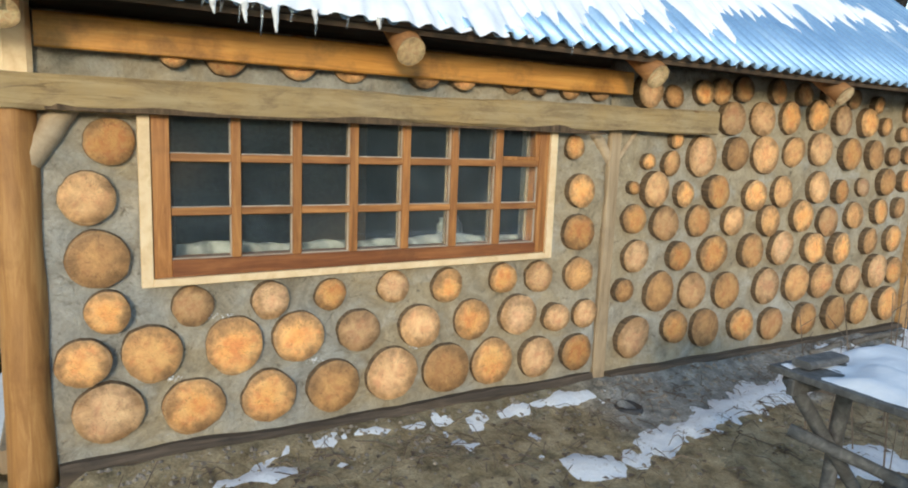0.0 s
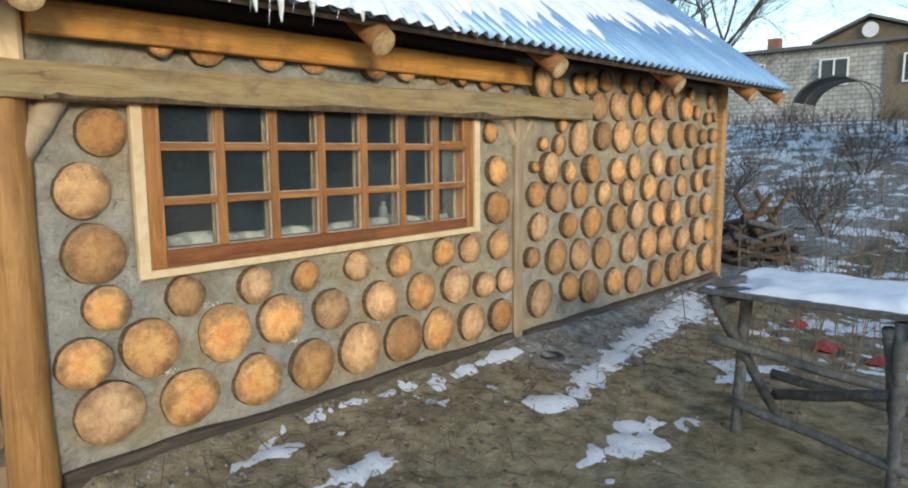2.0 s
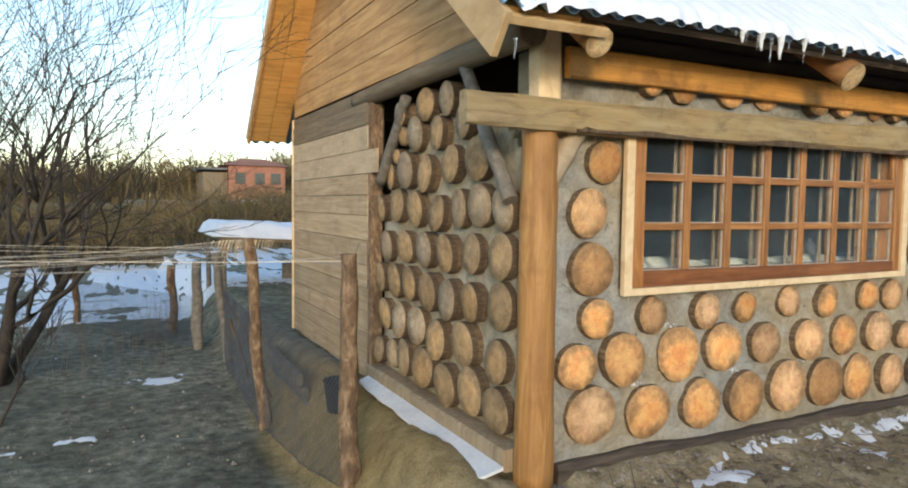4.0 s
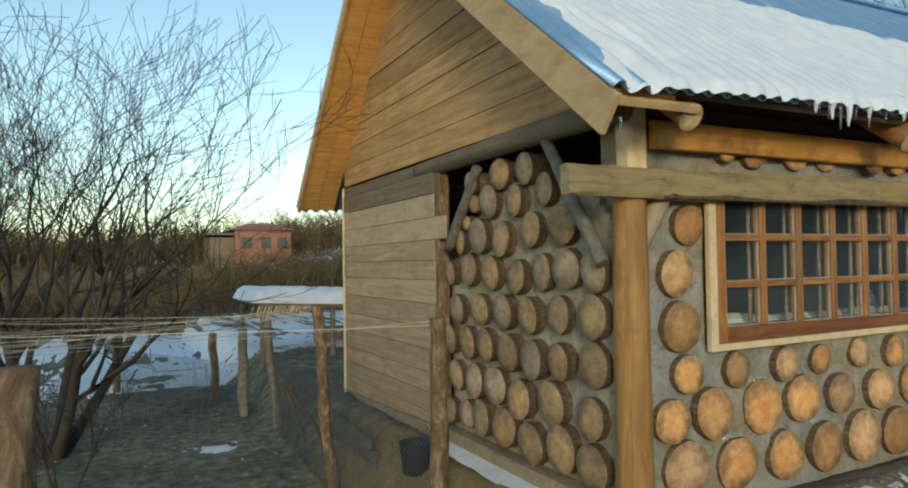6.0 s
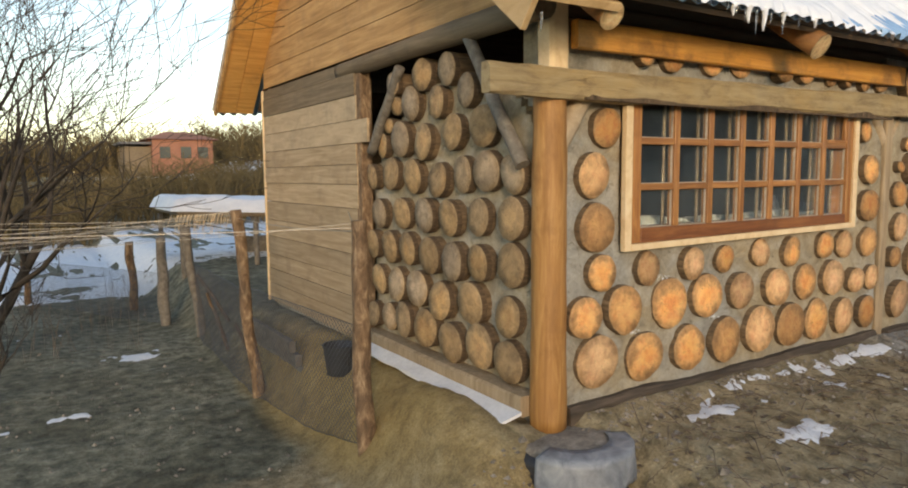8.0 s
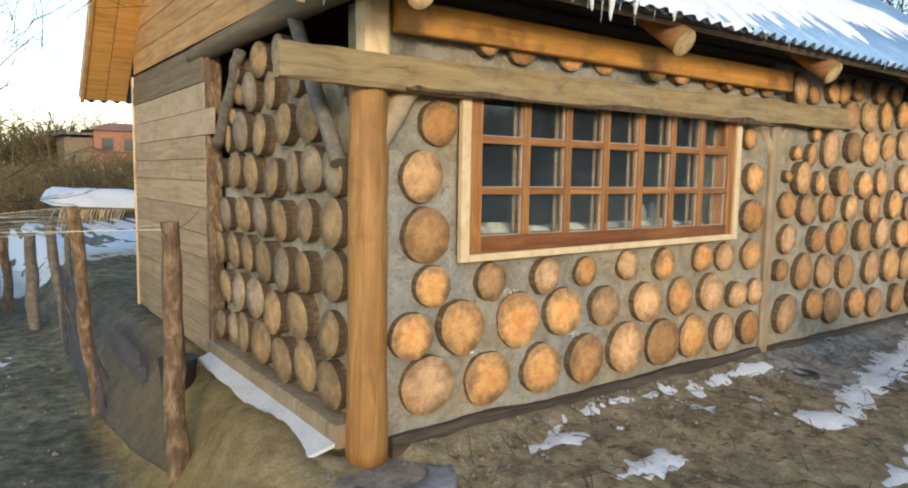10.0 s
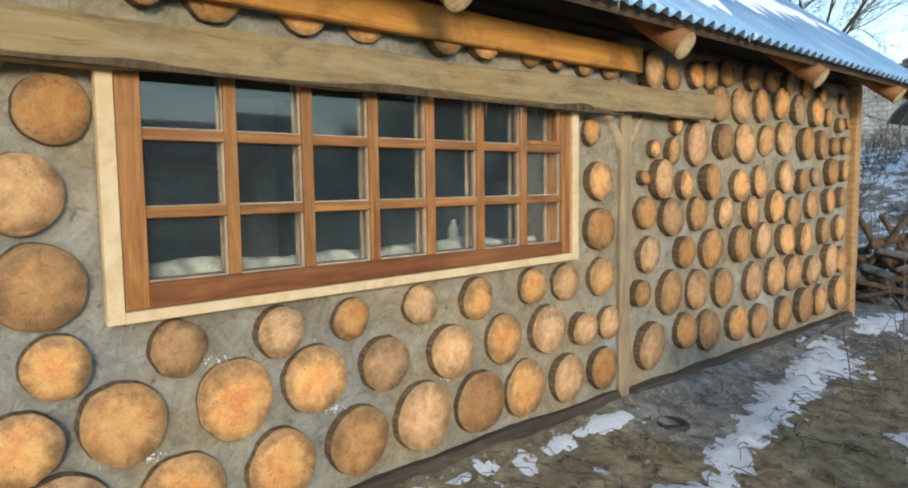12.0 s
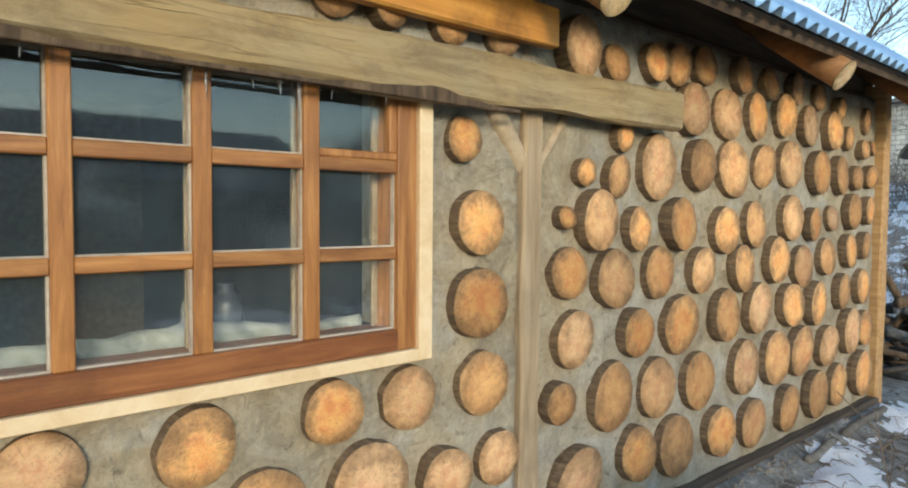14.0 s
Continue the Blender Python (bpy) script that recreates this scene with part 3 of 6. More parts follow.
def snow_amount(x, y):
    """How much snow lies on the ground: above zero it shows."""
    n = 0.75 * fbm(x, y, 1.1, 5, 11.0) + 0.46 * fbm(x, y, 5.0, 5, 17.0) + (0.2 * fbm(x, y, 13.0, 3, 37.0) if -1 < x < 8 else 0.3 * fbm(x * 0.25, y, 1.6, 3, 41.0))
    s = -1.1
    # trail before the wall
    mid = 2.97 + 0.165 * (x - 2.6)
    s = max(s, 0.45 - abs(y - mid) / 0.26 if 2.5 < x < 6.2 else -1.1, 0.35 - abs(y - 3.62) / 0.3 if x > 6.0 and x < 9.5 else -1.1)
    for cx, cy, rx, ry in ((0.78, 3.55, 0.5, 0.10), (1.02, 3.14, 0.5, 0.14), (2.7, 2.3, 0.75, 0.22), (1.7, 3.74, 0.6, 0.07), (2.9, 3.72, 0.7, 0.08), (4.5, 2.3, 0.6, 0.3)):
        s = max(s, 0.5 - math.hypot((x - cx) / rx, (y - cy) / ry) * 0.75)
    if 0.2 < x < 7.5 and 3.0 < y < 3.85:
        s = max(s, -0.42, -0.16 - abs(y - 3.7) / 0.3 if x < 3.6 else -1.1)
    # garden, fields behind the pen
    s = max(s, -0.9 + 0.80 * float(smooth_step(4.2, 5.4, x)) * float(min(1.0, smooth_step(3.2, 2.4, y) + smooth_step(8.6, 9.4, x)))) - 0.06 * float(smooth_step(8, 12, x)) + 0.16 * float(smooth_step(16, 23, x))
    s = max(s, -1.0 + 1.2 * float(smooth_step(12.6, 14.2, y)) * float(smooth_step(30.0, 22.0, y)))
    for cx, cy, rx, ry in ((-2.6, 7.4, 0.7, 0.25), (-1.9, 5.9, 0.5, 0.15), (-2.5, 11.0, 0.8, 0.3), (-3.2, 6.2, 0.4, 0.2)):
        s = max(s, 0.12 - math.hypot((x - cx) / rx, (y - cy) / ry) * 0.7)
    s = max(s, 0.35 - math.hypot((x + 1.7) / 0.7, (y - 9.3) / 0.35) * 0.8)
    s -= 1.5 * float(smooth_step(-5.0, -9.0, y))
    return s + n


def snow_sheet():
    xs, ys = lines(-5.0, 11.0, 0.052, 120), lines(-0.6, 15.0, 0.058, 120)
    xs = [x for x in xs if x < 11] + list(np.arange(11, 34, 0.16)) + [x for x in xs if x >= 34]
    ys = [y for y in ys if y < -7] + list(np.arange(-7, -0.6, 0.13)) + [y for y in ys if y >= -0.6]
    a = np.array([[snow_amount(x, y) for x in xs] for y in ys])
    index, verts, faces = {}, [], []

    def at(i, j):
        if (i, j) not in index:
            index[i, j] = len(verts)
            x, y = xs[i], ys[j]
            h = min(max(a[j, i], -0.6), 0.5)
            verts.append((x, y, gz(x, y) + 0.05 * h + 0.006 * noise.noise((x * 16, y * 16, 2.0))))
        return index[i, j]

    for j in range(len(ys) - 1):
        for i in range(len(xs) - 1):
            if max(a[j, i], a[j, i + 1], a[j + 1, i], a[j + 1, i + 1]) > 0 and not (-0.3 < xs[i] < 7.7 and ys[j] > 3.85 and ys[j] < 8.8):
                faces.append((at(i, j), at(i + 1, j), at(i + 1, j + 1), at(i, j + 1)))
    return mesh_object("snow_patches", verts, faces, dirty_snow(), smooth=True)


tagged(snow_sheet(), "thin ragged patches of old snow on the ground", "snow", kind="stuff")

# ---- cabin: log ends in clay ----
# rows of (along the wall, height, radius)
BAY_WINDOW = [
    [(0.17, 1.74, 0.122), (0.06, 1.46, 0.138), (0.10, 1.14, 0.151), (0.13, 0.86, 0.117), (0.01, 0.60, 0.131), (0.12, 0.31, 0.175)],
    [(0.55, 0.86, 0.113), (0.97, 0.86, 0.112), (1.34, 0.86, 0.102), (1.75, 0.88, 0.110), (2.14, 0.86, 0.116), (2.57, 0.88, 0.106), (2.88, 0.87, 0.114)],
    [(3.13, 1.79, 0.085), (3.20, 1.48, 0.120), (3.20, 1.18, 0.134), (3.23, 0.87, 0.125)],
    [(0.34, 0.62, 0.162), (0.77, 0.61, 0.170), (1.14, 0.62, 0.152), (1.52, 0.62, 0.137), (1.94, 0.61, 0.143), (2.34, 0.61, 0.143), (2.71, 0.61, 0.147), (3.04, 0.56, 0.112), (3.32, 0.56, 0.112)],
    [(0.55, 0.28, 0.167), (0.96, 0.28, 0.157), (1.36, 0.28, 0.168), (1.75, 0.31, 0.178), (2.15, 0.29, 0.174), (2.52, 0.29, 0.170), (2.90, 0.27, 0.155), (3.26, 0.27, 0.142)],
    [(0.48, 2.20, 0.075), (0.74, 2.23, 0.125), (1.13, 2.23, 0.120), (1.45, 2.22, 0.110), (1.92, 2.22, 0.105), (2.19, 2.22, 0.10), (2.58, 2.21, 0.09), (2.78, 2.20, 0.075), (3.05, 2.2, 0.09), (3.32, 2.2, 0.08)],
]
BAY_PLAIN = [
    [(3.79, 2.23, 0.125), (4.06, 2.20, 0.085), (4.37, 2.25, 0.09), (4.58, 2.27, 0.10), (4.84, 2.30, 0.10), (5.27, 2.31, 0.10), (5.64, 2.31, 0.095), (5.99, 2.32, 0.10), (6.34, 2.31, 0.085), (6.75, 2.28, 0.082)],
    [(4.72, 2.06, 0.134), (5.12, 2.08, 0.139), (5.48, 2.10, 0.133), (5.85, 2.14, 0.130), (6.23, 2.11, 0.132), (6.60, 2.11, 0.126), (6.92, 2.08, 0.083), (7.30, 2.24, 0.095), (7.42, 2.04, 0.055), (7.22, 2.02, 0.07)],
    [(4.12, 1.87, 0.065), (3.85, 1.70, 0.061), (4.09, 1.69, 0.092), (4.43, 1.75, 0.157), (4.82, 1.78, 0.130), (5.20, 1.78, 0.156), (5.57, 1.81, 0.131), (5.95, 1.84, 0.150), (6.38, 1.81, 0.143), (6.80, 1.81, 0.134), (7.12, 1.80, 0.089), (7.38, 1.82, 0.085)],
    [(3.71, 1.50, 0.048), (3.93, 1.49, 0.130), (4.26, 1.45, 0.100), (4.62, 1.47, 0.135), (5.10, 1.43, 0.128), (5.47, 1.46, 0.132), (5.96, 1.50, 0.138), (6.30, 1.46, 0.106), (6.67, 1.50, 0.087), (7.04, 1.55, 0.125), (7.38, 1.56, 0.105)],
    [(3.75, 1.26, 0.107), (4.07, 1.22, 0.133), (4.45, 1.23, 0.126), (4.86, 1.22, 0.123), (5.33, 1.21, 0.136), (5.77, 1.24, 0.138), (6.17, 1.18, 0.135), (6.58, 1.23, 0.125), (6.98, 1.26, 0.120), (7.32, 1.29, 0.100)],
    [(3.80, 0.97, 0.124), (4.24, 0.95, 0.112), (4.66, 0.95, 0.150), (5.13, 0.95, 0.142), (5.52, 0.96, 0.150), (5.99, 0.94, 0.140), (6.40, 0.92, 0.142), (6.86, 0.97, 0.123), (7.28, 0.98, 0.130)],
    [(3.68, 0.71, 0.085), (4.08, 0.67, 0.158), (4.44, 0.65, 0.146), (4.87, 0.62, 0.150), (5.39, 0.62, 0.155), (5.80, 0.62, 0.165), (6.16, 0.62, 0.160), (6.62, 0.60, 0.142), (7.05, 0.66, 0.165), (7.39, 0.64, 0.131)],
    [(3.82, 0.32, 0.165), (4.26, 0.36, 0.127), (4.65, 0.31, 0.155), (5.08, 0.30, 0.138), (5.51, 0.26, 0.147), (5.99, 0.26, 0.150), (6.44, 0.28, 0.160), (6.85, 0.28, 0.150), (7.31, 0.30, 0.170)],
]
BAY_SIDE = [
    [(5.26, 2.19, 0.120), (4.91, 2.19, 0.118), (5.68, 2.17, 0.085), (5.43, 2.00, 0.130), (5.06, 1.98, 0.124), (4.68, 2.02, 0.116)],
    [(5.67, 2.00, 0.075), (5.80, 1.86, 0.062), (5.58, 1.74, 0.138), (5.25, 1.71, 0.134), (4.86, 1.76, 0.129), (4.49, 1.78, 0.142)],
    [(5.93, 1.71, 0.105), (6.11, 1.46, 0.108), (5.79, 1.48, 0.133), (5.42, 1.46, 0.134), (5.05, 1.43, 0.125), (4.74, 1.47, 0.130), (4.46, 1.49, 0.140), (4.18, 1.47, 0.125)],
    [(6.02, 1.15, 0.124), (5.61, 1.17, 0.129), (5.24, 1.17, 0.138), (4.89, 1.17, 0.130), (4.56, 1.19, 0.132), (4.20, 1.20, 0.138)],
    [(6.13, 0.89, 0.120), (5.83, 0.89, 0.137), (5.52, 0.90, 0.137), (5.16, 0.88, 0.144), (4.85, 0.87, 0.139), (4.54, 0.89, 0.125), (4.21, 0.91, 0.145)],
    [(6.05, 0.60, 0.128), (5.70, 0.60, 0.140), (5.38, 0.61, 0.146), (5.02, 0.57, 0.141), (4.63, 0.61, 0.144), (4.24, 0.58, 0.135)],
    [(6.15, 0.29, 0.112), (5.85, 0.31, 0.123), (5.57, 0.34, 0.145), (5.23, 0.33, 0.150), (4.89, 0.29, 0.146), (4.55, 0.33, 0.158), (4.22, 0.30, 0.145)],
]


def log_mesh(face_material, seed, side_material, seg=32):
    """A sawn log end of radius 1, face at z 0, body behind it: uneven outline, worn rim."""
    verts, faces, mats = [(0, 0, 0.003)], [], []
    rng = random.Random(seed)
    flat = rng.uniform(0.0, 0.06)
    tilt = (rng.uniform(-0.012, 0.012), rng.uniform(-0.012, 0.012))
    rings = ((0.45, 0.002), (0.955, 0.0), (0.995, -0.006), (1.02, -0.045), (1.0, -0.062), (1.0, -0.17))
    for q, z in rings:
        for k in range(seg):
            a = 2 * math.pi * k / seg
            ca, sa = math.cos(a), math.sin(a)
            r = q * (1 + 0.075 * noise.noise((ca * 0.9, sa * 0.9, seed * 5.3)) + 0.035 * noise.noise((ca * 3, sa * 3, seed * 2.1)) + 0.022 * noise.noise((ca * 9, sa * 9, seed * 1.7)) - flat * ca * ca)
            verts.append((r * ca, r * sa, z + r * (ca * tilt[0] + sa * tilt[1]) + 0.003 * noise.noise((r * ca * 3, r * sa * 3, seed))))
    for k in range(seg):
        faces.append((0, 1 + k, 1 + (k + 1) % seg))
        mats.append(0)
    for i in range(len(rings) - 1):
        for k in range(seg):
            p, q = 1 + i * seg, 1 + (i + 1) * seg
            faces.append((p + k, q + k, q + (k + 1) % seg, p + (k + 1) % seg))
            mats.append(0 if i < 2 else 1 if i < 3 else 2)
    me = bpy.data.meshes.new("log_end")
    me.from_pydata(verts, [], faces)
    me.materials.append(face_material)
    me.materials.append(side_material)
    me.materials.append(M_LOGSIDE)
    me.polygons.foreach_set("material_index", mats)
    me.polygons.foreach_set("use_smooth", [True] * len(faces))
    me.update()
    me.set_sharp_from_angle(angle=radians(30))
    return me


def slab(name, us, vs, keep, thick, relief, place, logs, material):
    """A clay panel: a lumpy front that rises where it meets the logs, a flat back, closed rims."""
    lo = np.array([q for row in logs for q in row])
    nu, nv = len(us), len(vs)
    verts = []
    for back in (0, 1):
        for v in vs:
            for u in us:
                if back:
                    d = thick
                else:
                    q = np.hypot(lo[:, 0] - u, lo[:, 1] - v) / lo[:, 2]
                    collar = max(0.0, 1 - (q.min() - 0.9) / 0.35) if q.min() > 0.9 else 1.0
                    d = -relief * (0.9 * fbm(u, v, 2.3, 4, 7.0) + 0.5 * fbm(u, v, 9, 3, 2.0)) - 0.003 * collar
                verts.append(place(u, v, d))
    n = nu * nv
    cells = {(i, j) for j in range(nv - 1) for i in range(nu - 1) if keep((us[i] + us[i + 1]) / 2, (vs[j] + vs[j + 1]) / 2)}
    faces = []
    for i, j in sorted(cells):
        a, b, c, d = j * nu + i, j * nu + i + 1, (j + 1) * nu + i + 1, (j + 1) * nu + i
        faces += [(a, b, c, d), (d + n, c + n, b + n, a + n)]
        for (p, q), nb in (((a, b), (i, j - 1)), ((b, c), (i + 1, j)), ((c, d), (i, j + 1)), ((d, a), (i - 1, j))):
            if nb not in cells:
                faces.append((q, p, p + n, q + n))
    ob = mesh_object(name, verts, faces, material)
    ob.data.polygons.foreach_set("use_smooth", [len(set(v // n for v in f)) == 1 for f in faces])
    return ob


def span(a, b, step, *extra):
    n = max(1, round((b - a) / step))
    return sorted({round(a + (b - a) * i / n, 4) for i in range(n + 1)} | set(extra))


FACE = 3.87
wall_window = slab("wall_south_window_bay", span(-0.2, 3.46, 0.045, 0.33, 2.90), span(0.0, 2.36, 0.045, 1.0, 1.96),
                   lambda u, v: not (0.33 < u < 2.90 and 1.0 < v < 1.96), 0.30, 0.017, lambda u, v, d: (u, FACE + 0.052 + d, v), BAY_WINDOW, M_MORTAR)
tagged(wall_window, "grey-tan clay wall set with orange sawn log ends", "wall", kind="structure")
wall_plain = slab("wall_south_plain_bay", span(3.46, 7.62, 0.05), span(0.0, 2.42, 0.05), lambda u, v: True, 0.30, 0.018,
                  lambda u, v, d: (u, FACE + 0.060 + d, v), BAY_PLAIN, M_MORTAR_TAN)
tagged(wall_plain, "grey-tan clay wall packed with protruding log ends", "wall", kind="structure")
wall_side = slab("wall_west_log_bay", span(3.98, 6.22, 0.05), span(0.08, 2.12, 0.05),
                 lambda u, v: v < 2.1 - max(0, abs(u - 4.95) - 0.55) * 0.9, 0.26, 0.012, lambda u, v, d: (-0.33 + 0.08 + d, u, v), BAY_SIDE, M_MORTAR_TAN)
tagged(wall_side, "shaded clay wall packed with weathered log ends", "wall", kind="structure")

SOUTH_ENDS = [log_mesh(M_END, s, M_LOGSIDE) for s in range(16)]
SIDE_ENDS = [log_mesh(M_END_GREY, 20 + s, M_BARK) for s in range(10)]


def set_logs(rows, wall, meshes, place, seed, swell=1.0):
    rng = random.Random(seed)
    for row in rows:
        for u, v, r in row:
            ob = new("log_end", rng.choice(meshes))
            p, rot = place(u, v, rng.uniform(-0.012, 0.02))
            ob.matrix_world = pose(*p, *rot) @ pose(0, 0, 0, 0, 0, rng.uniform(0, 360)) @ Matrix.Diagonal((r * swell, r * swell, 1, 1))
            ob.parent = wall


set_logs(BAY_WINDOW, wall_window, SOUTH_ENDS, lambda u, v, d: ((u, FACE + 0.0 + d + (0.002 if v > 2.1 else 0), v), (90, 0, 0)), 1)
set_logs(BAY_PLAIN, wall_plain, SOUTH_ENDS, lambda u, v, d: ((u, FACE + d, v), (90, 0, 0)), 2, 1.05)
set_logs(BAY_SIDE, wall_side, SIDE_ENDS, lambda u, v, d: ((-0.335 + d, u, v), (0, -90, 0)), 3)

# closing walls, floor
def plain(name, x0, x1, y0, y1, z0, z1, label, cat="wall", material=None):
    return tagged(part(name, box(x0, x1, y0, y1, z0, z1, 0), material or M_INSIDE), label, cat, kind="structure")


plain("floor", -0.05, 7.5, 4.25, 8.78, -0.12, -0.02, "floor added inside the cabin, room shade in its dark colour", "floor", M_SILL)
plain("wall_north", -0.3, 7.7, 8.8, 8.95, -0.65, 2.5, "plain boarded rear wall", "wall", M_BOARD_GREY)
plain("wall_east", 7.5, 7.68, 4.3, 8.78, -0.3, 2.45, "plain clay end wall", "wall", M_MORTAR)
plain("partition", 3.5, 3.56, 4.3, 8.78, 0.0, 2.45, "plastered partition added inside, room shade in its colour", "wall", M_INSIDE)
plain("plinth", -0.31, 0.0, 6.2, 8.8, -0.7, 0.03, "clay plinth under the boarded wall", "plinth", M_MORTAR)
plain("plinth_front", -0.30, 7.6, 4.0, 4.25, -0.7, -0.005, "clay plinth under the log wall", "plinth", M_MORTAR)

M_BRACE = grainy("pale_brace", (0.36, 0.265, 0.165), (0.46, 0.35, 0.23), (0.55, 0.43, 0.29), (5, 1, 5), 0.7, 0.3, 0.003)

# corner and bay posts
def timber(name, shape, material, label, category, group="", smooth=True, parent=None):
    ob = mesh_object(name, *shape, material, parent)
    if smooth:
        ob.data.polygons.foreach_set("use_smooth", [len(f.vertices) == 4 for f in ob.data.polygons])
    return tagged(ob, label, category, group)


timber("corner_post", pole((-0.24, 3.93, -0.04), (-0.24, 3.93, 1.985), 0.110, 0.100, 3, 26, 22, 0.012, 0.09), M_POST, "round peeled honey-coloured corner post of the cabin", "post")
timber("post_stub", rough_box(-0.28, -0.145, 3.862, 4.0, 1.98, 2.44, 2, 10, 0.008, 25, 0.02), M_TRIM, "pale squared stub above the corner post", "post", smooth=False)
timber("bay_post", rough_box(3.445, 3.56, 3.888, 4.0, -0.05, 2.0, 2, 22, 0.008, 5), M_UPRIGHT, "pale weathered upright post between the log bays", "post", smooth=False)
timber("end_post", rough_box(7.60, 7.74, 3.86, 4.1, -0.08, 2.56, 2, 22, 0.01, 8), M_BOARD, "tan upright post at the far corner", "post", smooth=False)
beam = timber("lintel_beam", rough_box(-0.76, 4.45, 3.785, 3.87, 1.915, 2.10, 0, 110, 0.017, 2, 0.018), M_BEAM, "long hewn grey-tan lintel beam with a wavy lower edge", "beam", smooth=False)
for v in beam.data.vertices:
    f = (v.co.x + 0.74) / 5.23
    v.co.z -= 0.02 * (1 - f) + 0.035 * (1 - f) * (0.4 + 0.6 * (v.co.z > 2.0)) - 0.012 * noise.noise((v.co.x * 1.3, 2.0, 5.0)) * (v.co.z < 2.0)
v, f = rough_box(-0.1, 3.3, 3.774, 3.80, 1.885, 1.90, 0, 130, 0.003, 40, 0.003)
strip = mesh_object("bark_strip", v, f, M_BARK, beam)
for q in strip.data.vertices:
    if q.co.z > 1.892:
        q.co.z += max(0.0, 0.04 * fbm(q.co.x, 0, 1.6, 4, 6.0) + 0.006) if q.co.x > -0.05 and q.co.x < 3.25 else 0
tagged(strip, "dark strip of bark left on the edge")
timber("fascia_board", rough_box(-0.13, 3.56, 3.815, 3.875, 2.175, 2.335, 0, 40, 0.004, 12, 0.008), M_FASCIA, "orange oiled fascia board under the eaves", "board", smooth=False)
plain("eave_closure", -0.15, 7.8, 4.02, 4.06, 2.36, 2.82, "boarding added between wall top and rafters, eave shade in its colour", "boarding", M_DECK)
timber("wall_plate", pole((-0.2, 4.0, 2.42), (7.7, 4.0, 2.42), 0.06, 0.06, 7), M_DECK, "wall plate under the rafters, eave shade in its dark colour", "beam")
timber("sill_log", rough_box(-0.12, 3.42, 3.845, 3.96, -0.08, 0.075, 0, 90, 0.03, 14, 0.035), M_SILL, "dark damp sill timber along the wall's foot", "timber", smooth=False)
timber("sill_board", rough_box(3.58, 7.6, 3.84, 3.95, -0.08, 0.06, 0, 50, 0.012, 15, 0.015), M_SILL, "dark thin sill board at the wall's foot", "board", smooth=False)
timber("side_sill", rough_box(-0.40, -0.22, 4.0, 6.28, 0.02, 0.15, 1, 30, 0.01, 16, 0.02), M_UPRIGHT, "brown sill timber under the side log wall", "timber", smooth=False)
for p, q, r in (((-0.22, 3.925, 1.58), (0.02, 3.915, 1.96), 0.064), ((3.52, 3.94, 1.66), (3.27, 3.935, 1.96), 0.045), ((3.52, 3.94, 1.64), (3.75, 3.935, 1.95), 0.022)):
    timber("brace", pole(p, q, r, r, p[0], 6, 10), M_BRACE, "short pale diagonal brace under the lintel beam", "brace", "braces")
timber("brace", pole((-0.35, 4.04, 1.52), (-0.35, 4.60, 2.34), 0.045, 0.04, 4), M_OLD, "grey diagonal brace pole at the corner", "brace", "braces")
timber("brace", pole((-0.34, 6.08, 1.66), (-0.34, 5.56, 2.28), 0.045, 0.04, 6), M_OLD, "grey diagonal brace pole beside the boards", "brace", "braces")
timber("gable_tie_log", pole((-0.345, 3.85, 2.40), (-0.33, 6.7, 2.39), 0.085, 0.07, 9, 30, 14), M_BOARD_GREY, "round grey tie log under the gable boards", "log")
timber("gable_tie_log", pole((-0.34, 7.2, 2.40), (-0.34, 8.9, 2.40), 0.03, 0.03, 9, 8, 8), M_BOARD_GREY, "thin grey batten under the gable boards", "log")
timber("door_jamb", rough_box(-0.37, -0.26, 6.22, 6.36, 0.05, 2.34, 2, 18, 0.008, 18), M_FENCE, "brown upright jamb between logs and boards", "post", smooth=False)
# flashing strip lying on the plinth
sv, sf = [], []
for i in range(25):
    y = 3.98 + 2.2 * i / 24
    w = 0.09 + 0.06 * (1 - i / 24) + 0.02 * noise.noise((y * 4, 1, 1))
    for k, (x, z) in enumerate(((-0.40, 0.065), (-0.40 - w, 0.03 + 0.012 * noise.noise((y * 3, 5, 1))), (-0.40 - w, 0.012), (-0.40, 0.045))):
        sv.append((x, y, z))
for i in range(24):
    for k in range(4):
        sf.append((i * 4 + k, i * 4 + (k + 1) % 4, i * 4 + 4 + (k + 1) % 4, i * 4 + 4 + k))
sf += [(0, 1, 2, 3), (99, 98, 97, 96)]
tagged(mesh_object("flashing_strip", sv, sf, M_WHITE), "pale crumpled flashing strip along the side wall's foot", "flashing")

# ---- roof ----
EY, EZ, RY, RZ, BY, BZ = 3.37, 2.385, 6.60, 4.87, 9.42, 2.245
RX0, RX1 = -0.81, 8.48


def slope_frame(y0, z0, y1, z1):
    d = Vector((0, y1 - y0, z1 - z0))
    length = d.length
    d.normalize()
    n = Vector((0, -d.z, d.y)) if y1 > y0 else Vector((0, d.z, -d.y))
    return Vector((0, y0, z0)), d, n, length


def corner_sag(x, f):
    """The front eave hangs a little lower towards the near gable."""
    return 0.05 * min(max((0.7 - x) / 1.5, 0.0), 1.0) * (1 - f)


